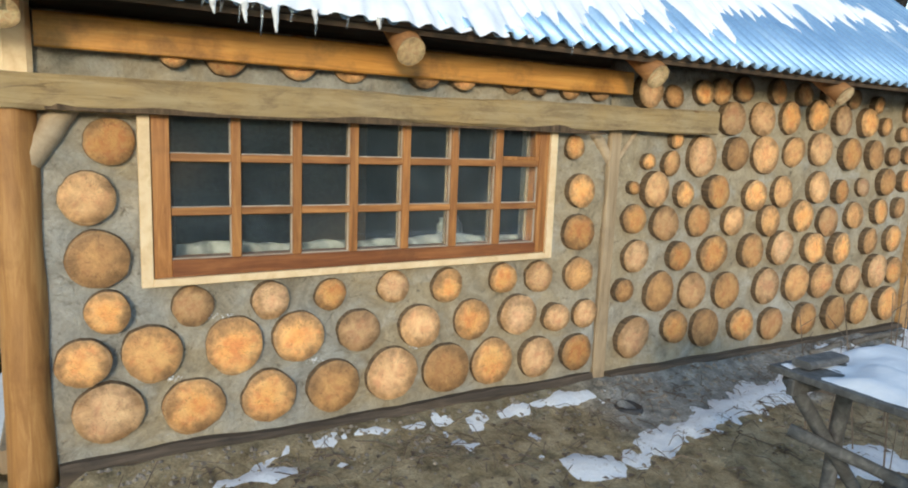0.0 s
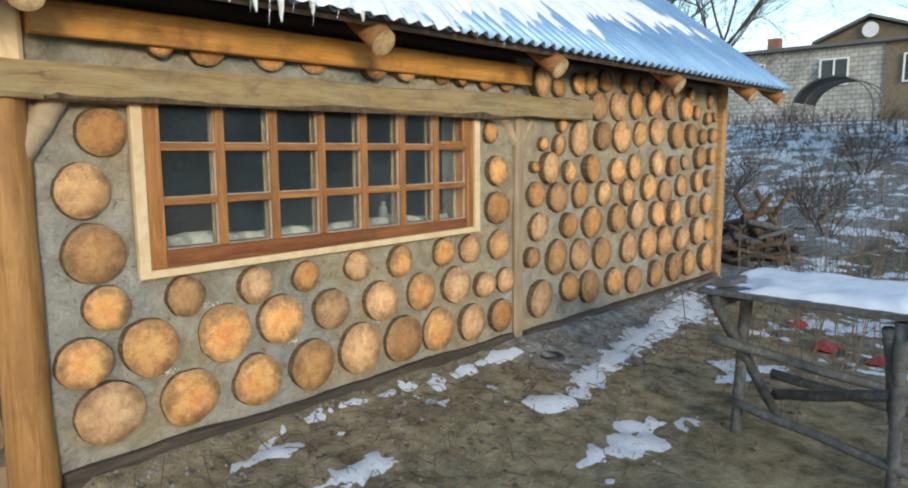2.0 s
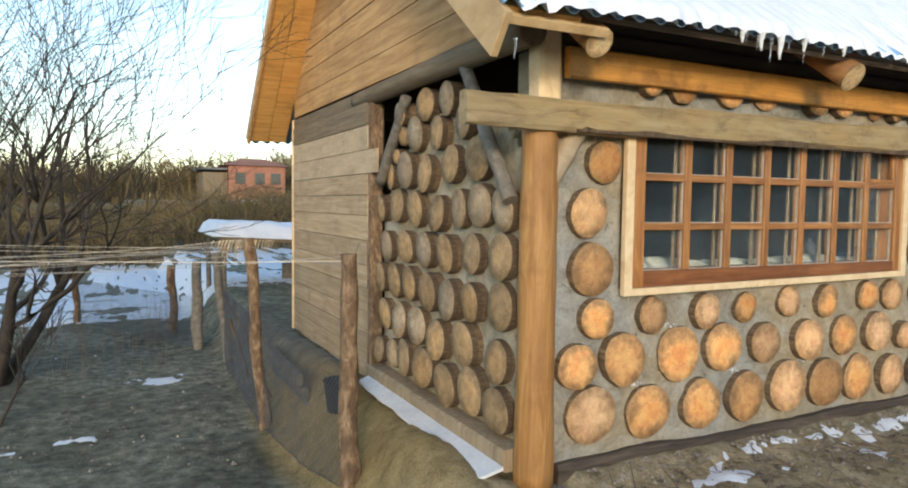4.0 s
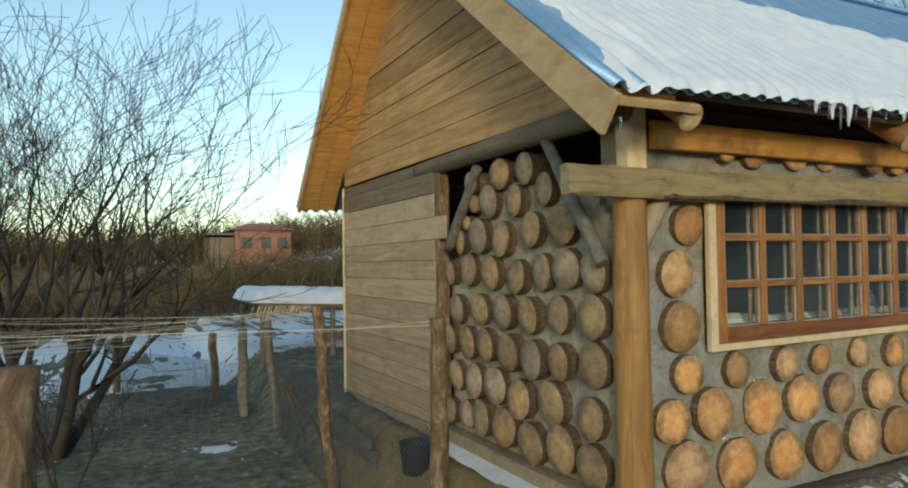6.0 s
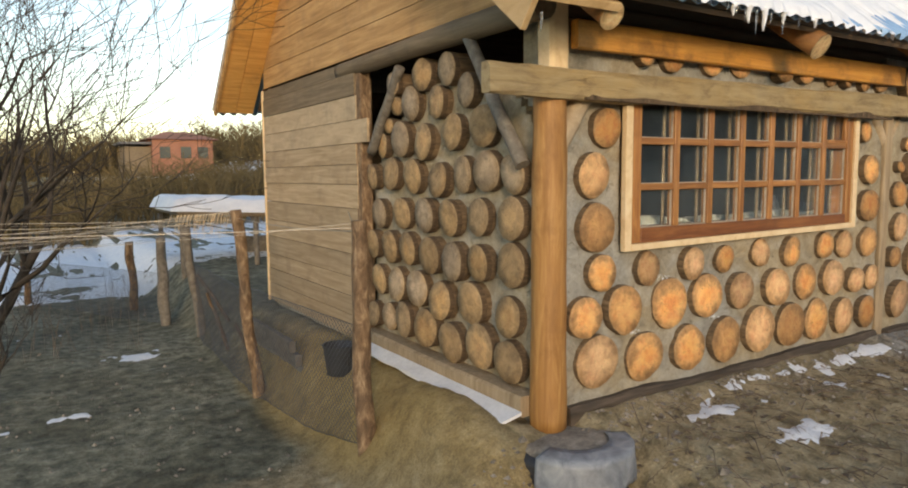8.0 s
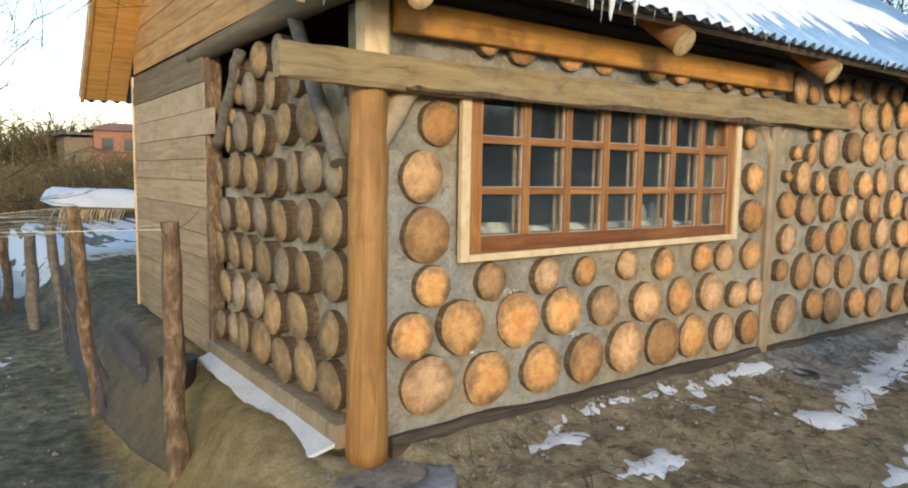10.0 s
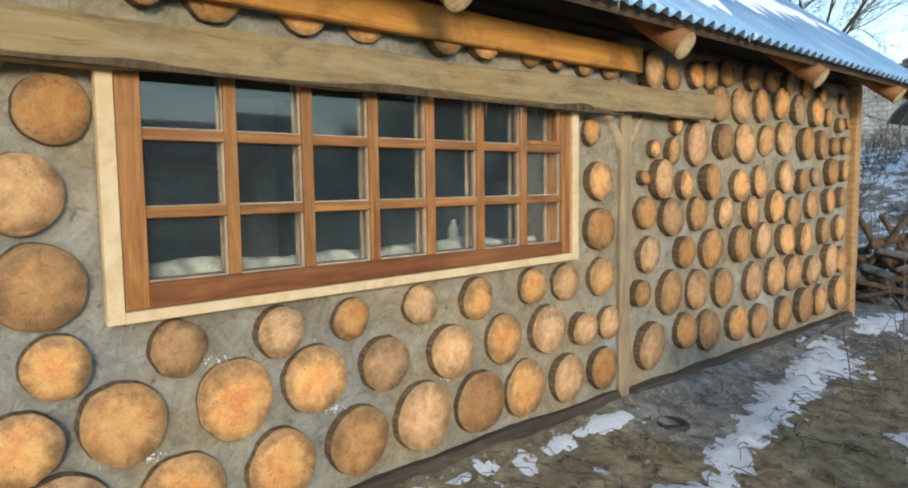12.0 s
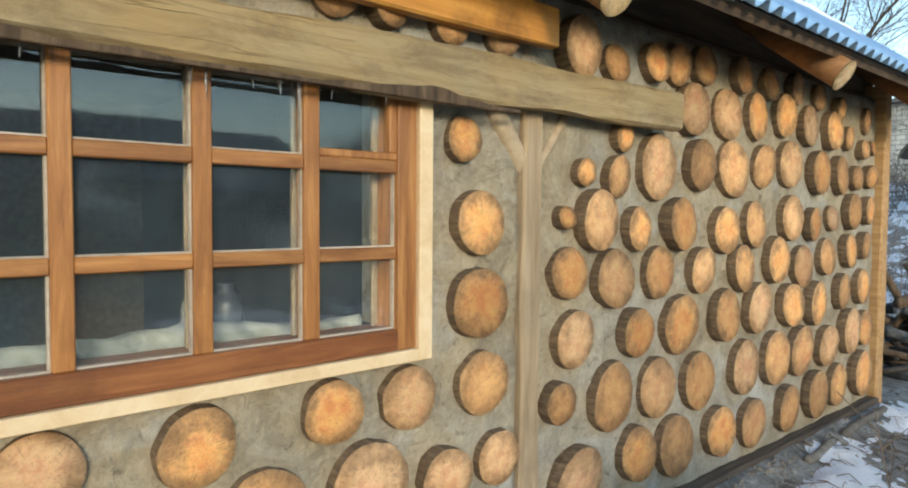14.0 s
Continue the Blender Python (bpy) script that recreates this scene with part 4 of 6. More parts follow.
def on_slope(fr, x, v, h):
    o, d, n, _ = fr
    p = o + d * v + n * h
    return (x, p.y, p.z - corner_sag(x, v / fr[3]))


FRONT, REAR = slope_frame(EY, EZ, RY, RZ), slope_frame(BY, BZ, RY, RZ)
VERGE = slope_frame(EY, EZ - 0.05, RY, RZ)


def wave(x):
    return 0.023 * math.tanh(1.6 * math.cos(2 * math.pi * x / 0.128))


def sheet(name, fr, rows):
    xs = [RX0 + (RX1 - RX0) * i / 605 for i in range(606)]
    vs = [fr[3] * j / rows for j in range(rows + 1)]
    verts = [on_slope(fr, x, v, wave(x) + h) for h in (0.03, 0.022) for v in vs for x in xs]
    n, W = len(verts) // 2, len(xs)
    faces = []
    for j in range(rows):
        for i in range(W - 1):
            a = j * W + i
            faces += [(a, a + 1, a + W + 1, a + W), (n + a + W, n + a + W + 1, n + a + 1, n + a)]
    for i in range(W - 1):
        faces += [(i + 1, i, n + i, n + i + 1)]
    return mesh_object(name, verts, faces, M_ROOF, roof, smooth=True)


M_TRIMOLD = grainy("sawn_bargeboard", (0.44, 0.27, 0.12), (0.58, 0.385, 0.19), (0.68, 0.485, 0.27), (3, 1, 3), 0.7, 0.3, 0.003, 0.1, (0.35, 0.21, 0.10), 0.5)
roof = tagged(empty("roof"), "pitched roof of frosted blue-grey corrugated sheets, sky reflection in their blue", "roof", kind="structure")
sheet("roof_sheet", FRONT, 6)
sheet("roof_sheet", REAR, 2)
part("ridge_cap", box(RX0, RX1, RY - 0.12, RY + 0.12, RZ + 0.03, RZ + 0.07, 0.01), M_ROOF, roof)


def slope_box(fr, x0, x1, v0, v1, h0, h1, bevel=0.003):
    o, d, n, _ = fr
    m = Matrix(((1, 0, 0, 0), (0, d.y, n.y, o.y), (0, d.z, n.z, o.z), (0, 0, 0, 1)))
    return box(x0, x1, v0, v1, h0, h1, bevel, m)


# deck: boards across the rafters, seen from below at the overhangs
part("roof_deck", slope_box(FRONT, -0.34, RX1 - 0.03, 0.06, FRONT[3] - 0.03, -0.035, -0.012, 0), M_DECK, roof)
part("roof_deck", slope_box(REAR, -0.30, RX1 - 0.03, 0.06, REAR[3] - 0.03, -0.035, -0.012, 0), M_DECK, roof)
for x0, x1 in ((-0.778, -0.575), (-0.57, -0.36)):
    part("soffit_board", slope_box(REAR, x0, x1, 0.02, REAR[3], -0.045, -0.012), M_SOFFIT, roof)
    part("soffit_board", slope_box(VERGE, x0, x1, 0.05, FRONT[3], -0.045, -0.012), M_SOFFIT, roof)
part("bargeboard", slope_box(VERGE, -0.815, -0.78, -0.05, FRONT[3] + 0.05, -0.21, 0.0), M_TRIMOLD, roof, "pale tan bargeboard")
part("bargeboard", slope_box(REAR, -0.815, -0.78, -0.02, REAR[3] + 0.05, -0.06, 0.0), M_BOARD, roof)
part("verge_strip", slope_box(REAR, -0.83, -0.775, 0.0, REAR[3], 0.004, 0.03), M_WHITE, roof, "pale verge strip")
part("eave_strip", slope_box(VERGE, -0.77, -0.22, 0.0, 0.03, -0.075, -0.03, 0.004), M_TRIMOLD, roof, "pale batten along the eave")
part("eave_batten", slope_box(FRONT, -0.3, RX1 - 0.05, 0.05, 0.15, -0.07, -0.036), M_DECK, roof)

# rafters: round poles whose sawn ends stick out under the eaves
END_CAP = log_mesh(M_END_PALE, 77, M_PEEL)
for k, x in enumerate((-0.23, 1.61, 3.41, 5.46, 7.39, 8.36)):
    o, d, n, ln = FRONT
    a, b = o + d * (-0.005 - 0.02 * (k > 0)) - n * (0.125 + 0.02 * (k == 0)), o + d * (ln - 0.05) - n * 0.135
    a.x = b.x = x
    raf = timber("rafter", pole(a, b, 0.08 if k else 0.07, 0.07, k, 18, 16, 0.006), M_RAFTER, "round pole rafter with a sawn end under the eaves", "rafter", "rafters under the eaves")
    cap = new("sawn_end", END_CAP)
    z = -d
    u = Vector((1, 0, 0))
    w = z.cross(u)
    q = 0.083 if k else 0.074
    cap.matrix_world = Matrix(((u.x * q, w.x * q, z.x * 0.06, a.x - d.x * 0.004), (u.y * q, w.y * q, z.y * 0.06, a.y - d.y * 0.004), (u.z * q, w.z * q, z.z * 0.06, a.z - d.z * 0.004), (0, 0, 0, 1)))
    cap.parent = raf

# gable boards
wall_west = tagged(empty("wall_west"), "boarded gable wall of tan and grey horizontal planks", "wall", kind="structure")
rng = random.Random(5)


def plank(y0a, y1a, y0b, y1b, z0, z1, x, material, parent):
    """A plank between heights z0 and z1, its ends cut from (y0a, y1a) below to (y0b, y1b) above."""
    t = 0.022
    verts = [(x, y0a, z0), (x, y1a, z0), (x, y1b, z1), (x, y0b, z1), (x + t, y0a, z0), (x + t, y1a, z0), (x + t, y1b, z1), (x + t, y0b, z1)]
    faces = [(3, 2, 1, 0), (4, 5, 6, 7), (0, 1, 5, 4), (1, 2, 6, 5), (2, 3, 7, 6), (3, 0, 4, 7)]
    ob = mesh_object("plank", [(p[0] - x, p[1], p[2] - z0) for p in verts], faces, material, parent)
    ob.location = (x, 0, z0)
    return ob


def roof_y(z, front):
    if front:
        return EY + (z - EZ + 0.06) * (RY - EY) / (RZ - EZ)
    return BY + (z - BZ + 0.06) * (RY - BY) / (RZ - BZ)


z = 2.47
while z < 4.72:
    h = rng.uniform(0.19, 0.235)
    z1 = min(z + h - 0.008, 4.76)
    plank(max(3.95, roof_y(z, 1)), min(8.86, roof_y(z, 0)), max(3.95, roof_y(z1, 1)), min(8.86, roof_y(z1, 0)), z, z1, -0.375 + rng.uniform(-0.006, 0.006), M_BOARD, wall_west)
    z += h
z, k = 0.02, 0
while z < 2.42:
    h = rng.uniform(0.165, 0.215)
    z1 = min(z + h, 2.45)
    y0 = 6.30 + rng.uniform(-0.02, 0.03) - (0.22 if 1.62 < z < 1.80 else 0)
    ob = plank(y0, 8.88, y0, 8.88, z, z1 - 0.006, -0.375 - 0.004 * (k % 2) + rng.uniform(-0.004, 0.004), M_BOARD_GREY if z > 1.98 else M_BRACE if z > 1.62 else M_SIDING, wall_west)
    z, k = z1, k + 1
part("corner_strip", box(-0.39, -0.365, 8.88, 8.92, 0.0, 2.45), M_TRIM, wall_west)
part("backing", box(-0.34, -0.30, 6.36, 8.8, 0.03, 2.36, 0), M_DECK, wall_west)
gb = bmesh.new()
vs = [gb.verts.new((x, y, z)) for x in (-0.345, -0.31) for y, z in ((4.1, 2.55), (8.7, 2.55), (RY, RZ - 0.12))]
gb.faces.new(vs[:3])
gb.faces.new(vs[3:])
for i in range(3):
    gb.faces.new((vs[i], vs[(i + 1) % 3], vs[3 + (i + 1) % 3], vs[3 + i]))
part("gable_backing", gb, M_DECK, wall_west)
gb = bmesh.new()
vs = [gb.verts.new((x, y, z)) for x in (7.55, 7.62) for y, z in ((4.0, 2.44), (8.8, 2.44), (RY, RZ - 0.12))]
gb.faces.new(vs[:3])
gb.faces.new(vs[3:])
for i in range(3):
    gb.faces.new((vs[i], vs[(i + 1) % 3], vs[3 + (i + 1) % 3], vs[3 + i]))
tagged(part("gable_east", gb, M_BOARD_GREY), "plain boarded far gable", "wall", kind="structure")

# ---- snow and ice on the roof ----
def roof_snow(x, v):
    lower = float(np.interp(x, [-0.8, 1.2, 1.9, 2.6, 3.4, 4.2, 5.6, 7.0, 7.6], [-0.35, -0.35, -0.1, 0.22, 0.42, 0.62, 0.98, 1.12, 1.2]))
    upper = float(np.interp(x, [-0.8, 0.4, 1.8, 4.0, 5.3, 6.7, 7.6], [2.6, 2.1, 2.35, 2.1, 1.95, 1.75, 1.2]))
    left = (x + 0.62) * 1.5 - 0.12 * v
    edge = min((v - lower) * 1.3, (upper - v) * 1.6, (7.6 - x) * 1.2, left)
    streak = 0.55 * fbm(x * 5.5, v * 0.9, 1.0, 3, 23.0) + 0.25 * fbm(x * 14, v * 1.6, 1.0, 2, 29.0)
    return edge + streak * (0.9 if edge < 0.6 else 0.3)


def roof_snow_sheet():
    xs = [RX0 + 0.03 + i * 0.031 for i in range(int((7.9 - RX0) / 0.031))]
    vs = [-0.03 + j * 0.05 for j in range(60)]
    a = np.array([[roof_snow(x, v) for x in xs] for v in vs])
    index, verts, faces = {}, [], []

    def at(i, j):
        if (i, j) not in index:
            index[i, j] = len(verts)
            x, v = xs[i], vs[j]
            t = min(max(a[j, i] * 2.0, -0.7), 1.0)
            w = wave(x)
            h = w + 0.03 + 0.05 * t - (w * 0.75 * max(0.0, t)) + 0.01 * fbm(x, v, 2.5, 3, 3.0) * max(t, 0)
            if j == 0:
                h -= 0.035 * max(t, 0)
            verts.append(on_slope(FRONT, x, v, h))
        return index[i, j]

    for j in range(len(vs) - 1):
        for i in range(len(xs) - 1):
            if max(a[j, i], a[j, i + 1], a[j + 1, i], a[j + 1, i + 1]) > 0:
                faces.append((at(i, j), at(i + 1, j), at(i + 1, j + 1), at(i, j + 1)))
    return mesh_object("roof_snow", verts, faces, M_SNOW, smooth=True)


tagged(roof_snow_sheet(), "melting snow lying in streaks on the roof sheets", "snow", kind="stuff")
rng = random.Random(8)
for k in range(13):
    x = (0.62, 0.70, 0.80, 0.94, 1.06, 1.22, 1.40, 0.54, 0.88, 2.62, 4.05, 0.76, -0.70)[k]
    ln = 0.65 * (0.10, 0.16, 0.24, 0.12, 0.20, 0.12, 0.08, 0.07, 0.09, 0.12, 0.09, 0.06, 0.14)[k]
    q = on_slope(FRONT, x, -0.03, 0.02 if k < 12 else -0.15)
    pts = [(q[0] + 0.004 * math.sin(5 * f), q[1] + 0.01, q[2] - ln * f + 0.03) for f in (0, 0.3, 0.6, 0.85, 1)]
    o = tube(pts, [0.009, 0.007, 0.005, 0.003, 0.001], 7, ([], []))
    tagged(mesh_object("icicle", *o, M_ICE, smooth=True), "thin clear icicle hanging from the roof's edge", "icicle", "icicles at the eaves")
for k, (x, ln) in enumerate(((1.72, 0.05), (2.10, 0.06), (2.14, 0.09), (2.27, 0.05), (2.35, 0.06), (2.41, 0.11), (2.52, 0.05), (2.72, 0.05))):
    q = (x, 3.815, 1.905)
    pts = [(q[0] + 0.002 * math.sin(4 * f + k), q[1], q[2] + 0.03 - (ln + 0.03) * f) for f in (0, 0.4, 0.7, 1)]
    tagged(mesh_object("icicle", *tube(pts, [0.0045, 0.0038, 0.0028, 0.0008], 6, ([], [])), M_ICE, smooth=True), "short thin icicle under the lintel beam", "icicle", "icicles under the beam")
for x, w, h in ((0.72, 0.020, 0.07), (0.86, 0.022, 0.10), (0.58, 0.020, 0.04), (1.05, 0.020, 0.04), (1.38, 0.018, 0.03)):
    q = on_slope(FRONT, x, -0.03, 0.02)
    vsn, fsn = pole((q[0], q[1] - 0.004, q[2] + 0.03), (q[0] + 0.01, q[1] + 0.012, q[2] - h), w, w * 0.25, x * 9, 8, 9, 0.01, 0.4)
    tagged(mesh_object("snow_tongue", vsn, fsn, M_SNOW, smooth=True), "small tongue of melting snow over the eaves", "snow", "snow tongues at the eaves")

# ---- window ----
window = tagged(empty("window_1", 1.6, 3.9, 1.0), "wide brown varnished window with twenty-one panes, pale fresh trim", "window", kind="structure")
WIN = Matrix.Translation((-1.6, -3.9, -1.0))


def wpart(name, x0, x1, y0, y1, z0, z1, material, label="", bevel=0.004, parent=None):
    return part(name, box(x0, x1, y0, y1, z0, z1, bevel, WIN), material, parent or window, label)


wpart("trim_board", 0.295, 0.354, 3.845, 3.885, 0.985, 1.92, M_TRIM, "fresh pale trim board", 0.003)
wpart("trim_board", 2.884, 2.942, 3.845, 3.885, 0.985, 1.92, M_TRIM, "fresh pale trim board", 0.003)
wpart("trim_board", 0.354, 2.884, 3.843, 3.885, 0.985, 1.027, M_TRIM, "fresh pale trim board", 0.003)
wpart("window_jamb", 0.356, 0.448, 3.862, 4.02, 1.029, 1.99, M_FRAME_UP)
wpart("window_jamb", 2.805, 2.882, 3.862, 4.02, 1.029, 1.99, M_FRAME_UP)
wpart("window_sill", 0.448, 2.805, 3.858, 4.02, 1.029, 1.125, M_FRAME)
wpart("window_head", 0.448, 2.805, 3.862, 4.02, 1.93, 1.99, M_FRAME)
MULL = [0.785, 1.125, 1.468, 1.808, 2.15, 2.485]
for x in MULL:
    wpart("mullion", x - 0.026, x + 0.026, 3.868, 3.925, 1.125, 1.93, M_FRAME_UP)
edges = [0.448] + [v for x in MULL for v in (x - 0.026, x + 0.026)] + [2.805]
levels = [1.125, 1.362, 1.402, 1.648, 1.690, 1.93]
for zc in (1.382, 1.669):
    for i in range(0, len(edges), 2):
        wpart("glazing_bar", edges[i], edges[i + 1], 3.872, 3.92, zc - 0.021, zc + 0.021, M_BAR)
for ob in window.children:
    # the bottom of the window climbs a little towards the far jamb
    if ob.name.startswith(("trim_board", "window_sill", "window_jamb")):
        for q in ob.data.vertices:
            if q.co.z < 0.09:
                q.co.z += 0.026 * (q.co.x + 1.305) / 2.64
rng = random.Random(12)
for i in range(0, len(edges), 2):
    for j in range(0, 6, 2):
        x0, x1, z0, z1 = edges[i], edges[i + 1], levels[j], levels[j + 1]
        bm = box(x0, x1, -0.002, 0.002, z0, z1, 0)
        xm, zm = (x0 + x1) / 2, (z0 + z1) / 2
        tilt = Matrix.Translation((xm, 3.905, zm)) @ Euler((radians(rng.uniform(-0.5, 0.5)), 0, radians(rng.uniform(-0.5, 0.5)))).to_matrix().to_4x4() @ Matrix.Translation((-xm, 0, -zm))
        bmesh.ops.transform(bm, verts=bm.verts[:], matrix=WIN @ tilt)
        pane = part("pane", bm, M_GLASS, window)
        pane.visible_shadow = False
        # putty beads along the pane's edges
        wpart("bead", x0, x1, 3.886, 3.900, z0, z0 + 0.006, M_BEAD, "", 0, pane)
        wpart("bead", x1 - 0.006, x1, 3.886, 3.900, z0 + 0.006, z1, M_BEAD, "", 0, pane)
# inner sash
for x in MULL + [0.47, 2.79]:
    wpart("inner_mullion", x - 0.011, x + 0.011, 3.975, 3.995, 1.125, 1.93, M_BOARD_GREY)
wpart("vent_sash", 2.512, 2.805, 3.87, 3.90, 1.690, 1.715, M_FRAME_UP)
wpart("vent_sash", 2.775, 2.805, 3.87, 3.90, 1.715, 1.93, M_FRAME_UP)

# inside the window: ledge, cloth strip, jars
plain("window_ledge", 0.33, 2.90, 4.03, 4.42, 1.06, 1.10, "plastered ledge behind the window, room shade in its colour", "ledge", M_INSIDE)
cv, cf = [], []
for i in range(121):
    x = 0.46 + 2.33 * i / 120
    top = 1.165 + 0.03 * fbm(x, 0, 2.1, 4, 4.0)
    for h in range(5):
        f = h / 4
        cv.append((x, 4.06 + 0.02 * math.sin(x * 37 + f * 2) + 0.03 * f * f + 0.012 * noise.noise((x * 9, f * 3, 2)), 1.102 + (top - 1.102) * f))
for i in range(120):
    for h in range(4):
        a = i * 5 + h
        cf.append((a, a + 5, a + 6, a + 1))
cloth = mesh_object("cloth_strip", cv, cf, M_CLOTH, smooth=True)
sol = cloth.modifiers.new("thickness", "SOLIDIFY")
sol.thickness = 0.006
tagged(cloth, "crumpled pale cloth strip tucked along the window ledge", "cloth")


def jar(x, y, z, r, h, material, label):
    profile = ((0, 0), (0.9, 0), (1, 0.06), (1, 0.62), (0.8, 0.76), (0.5, 0.84), (0.5, 0.97), (0.55, 1.0), (0, 1.0))
    verts, faces, seg = [], [], 16
    for q, f in profile:
        for k in range(seg):
            a = 2 * math.pi * k / seg
            verts.append((x + r * q * math.cos(a), y + r * q * math.sin(a), z + h * f))
    for i in range(len(profile) - 1):
        for k in range(seg):
            faces.append((i * seg + k, i * seg + (k + 1) % seg, (i + 1) * seg + (k + 1) % seg, (i + 1) * seg + k))
    tagged(mesh_object("jar", verts, faces, material, smooth=True), label, "jar", "jars on the ledge")


# crumbs of snow caught on the clay above the logs
rng = random.Random(29)
for x, z, w in ((0.70, 0.788, 0.10), (1.24, 0.462, 0.06), (1.93, 0.462, 0.05), (0.44, 0.455, 0.05)):
    cv, cf = [], []
    for k in range(26):
        r = rng.uniform(0.003, 0.009)
        c = (x + rng.gauss(0, w / 2), FACE + 0.02 + rng.uniform(0, 0.02), z + rng.gauss(0, 0.006))
        b = len(cv)
        cv += [(c[0] + r * rng.uniform(-1, 1), c[1] + r * rng.uniform(-1, 1), c[2] + r * rng.uniform(-1, 1)) for _ in range(5)]
        cf += [(b, b + 1, b + 2), (b, b + 2, b + 3), (b + 1, b + 2, b + 4), (b, b + 3, b + 4), (b, b + 1, b + 4)]
    tagged(mesh_object("snow_crumbs", cv, cf, M_SNOW), "few crumbs of snow caught on the clay", "snow", kind="stuff")
jar(2.24, 4.2, 1.10, 0.035, 0.17, M_CLOTH, "small pale bottle on the window ledge")
jar(2.36, 4.22, 1.10, 0.055, 0.18, M_BASIN, "round grey jar on the window ledge")

# ---- workbench before the wall ----
M_RAIL = grainy("grey_rail", (0.24, 0.21, 0.17), (0.33, 0.30, 0.25), (0.42, 0.39, 0.34), (1, 6, 6), 0.85, 0.5, 0.006)
def branchy(points, radii, seg=8):
    return tube(points, radii, seg, ([], []))


bench = tagged(empty("workbench", 3.38, 1.5, -0.2), "weathered grey timber workbench with snow on its top", "workbench")
BENCH = Matrix.Translation((-3.38, -1.5, 0.2))


def bench_pole(name, p, q, r, seed, material=None):
    v, f = pole(Vector(p) + Vector((-3.38, -1.5, 0.2)), Vector(q) + Vector((-3.38, -1.5, 0.2)), r, r * 0.9, seed, 10, 10, 0.02, 0.12)
    return mesh_object(name, v, f, material or M_BENCH, bench, smooth=True)


for k in range(4):
    x0 = 2.95 + 0.218 * k
    part("top_board", box(x0, x0 + 0.21, 0.93 + 0.02 * (k % 2), 2.07 - 0.015 * (k % 3), 0.755, 0.79, 0.005, BENCH), M_BENCH, bench)
part("end_rail", box(2.93, 3.84, 0.90, 0.935, 0.66, 0.775, 0.006, BENCH), M_RAIL, bench, "paler grey end rail")
part("end_rail", box(2.95, 3.82, 1.93, 1.97, 0.67, 0.753, 0.006, BENCH), M_BENCH, bench)
bench_pole("leg", (3.34, 1.90, 0.75), (3.24, 1.90, -0.25), 0.038, 1)
bench_pole("leg", (3.00, 1.99, 0.74), (3.66, 1.72, -0.26), 0.036, 2)
bench_pole("leg", (2.99, 0.98, 0.74), (3.00, 0.97, -0.25), 0.038, 3, M_BENCH)
bench_pole("leg", (2.97, 1.04, 0.70), (3.42, 1.02, -0.25), 0.033, 4)
bench_pole("leg", (3.74, 1.02, 0.74), (3.76, 1.00, -0.25), 0.034, 5)
bench_pole("stretcher", (3.06, 2.00, 0.46), (3.62, 0.98, 0.16), 0.032, 6)
bench_pole("stretcher", (3.60, 1.78, 0.00), (3.02, 1.02, 0.33), 0.035, 7)
bench_pole("stretcher", (3.24, 1.95, 0.02), (2.98, 0.90, -0.06), 0.03, 8)
bench_pole("stretcher", (3.72, 1.85, 0.10), (3.75, 0.98, 0.02), 0.035, 9)
xs, ys = np.linspace(2.98, 3.82, 36), np.linspace(0.96, 2.03, 46)
sv, sf = [], []
for y in ys:
    for x in xs:
        e = min((x - 3.0) / 0.07, (3.82 - x) / 0.05, (y - 0.96) / 0.06, (2.03 - y) / 0.07, 1.0)
        gap = smooth_step(0.16, 0.30, math.hypot((x - 3.10) * 0.8, (y - 1.98)))
        t = max(e, 0) ** 0.5 * float(gap) + 0.25 * fbm(x, y, 6, 3, 1.0)
        sv.append((x, y, 0.787 + 0.042 * t + 0.012 * fbm(x, y, 2.5, 3, 8.0)))
for j in range(45):
    for i in range(35):
        sf.append((j * 36 + i, j * 36 + i + 1, j * 36 + 37 + i, j * 36 + 36 + i))
tagged(mesh_object("bench_snow", sv, sf, M_SNOW, smooth=True), "smooth layer of snow lying on the workbench", "snow", kind="stuff")
v, f = rough_box(3.02, 3.32, 1.90, 2.0, 0.80, 0.835, 0, 8, 0.004, 31, 0.008)
tagged(mesh_object("loose_plank", v, f, M_BENCH), "short grey plank lying on the workbench", "plank")


def rag(x, y, w, h, seed):
    verts, faces, n = [], [], 12
    for j in range(n + 1):
        for i in range(n + 1):
            px, py = x + w * (i / n - 0.5), y + w * 0.7 * (j / n - 0.5)
            e = min(i, j, n - i, n - j) / (n / 2)
            verts.append((px, py, gz(px, py) + 0.02 + h * e ** 0.6 * (0.7 + 0.6 * noise.noise((px * 7, py * 7, seed)))))
    for j in range(n):
        for i in range(n):
            a = j * (n + 1) + i
            faces.append((a, a + 1, a + n + 2, a + n + 1))
    tagged(mesh_object("plastic_bag", verts, faces, M_RED, smooth=True), "crumpled red plastic bag on the snowy ground", "bag", "red bags on the ground")


rag(5.63, 2.0, 0.26, 0.10, 1)
rag(5.45, 1.55, 0.24, 0.08, 2)
rag(6.3, 2.45, 0.2, 0.09, 3)

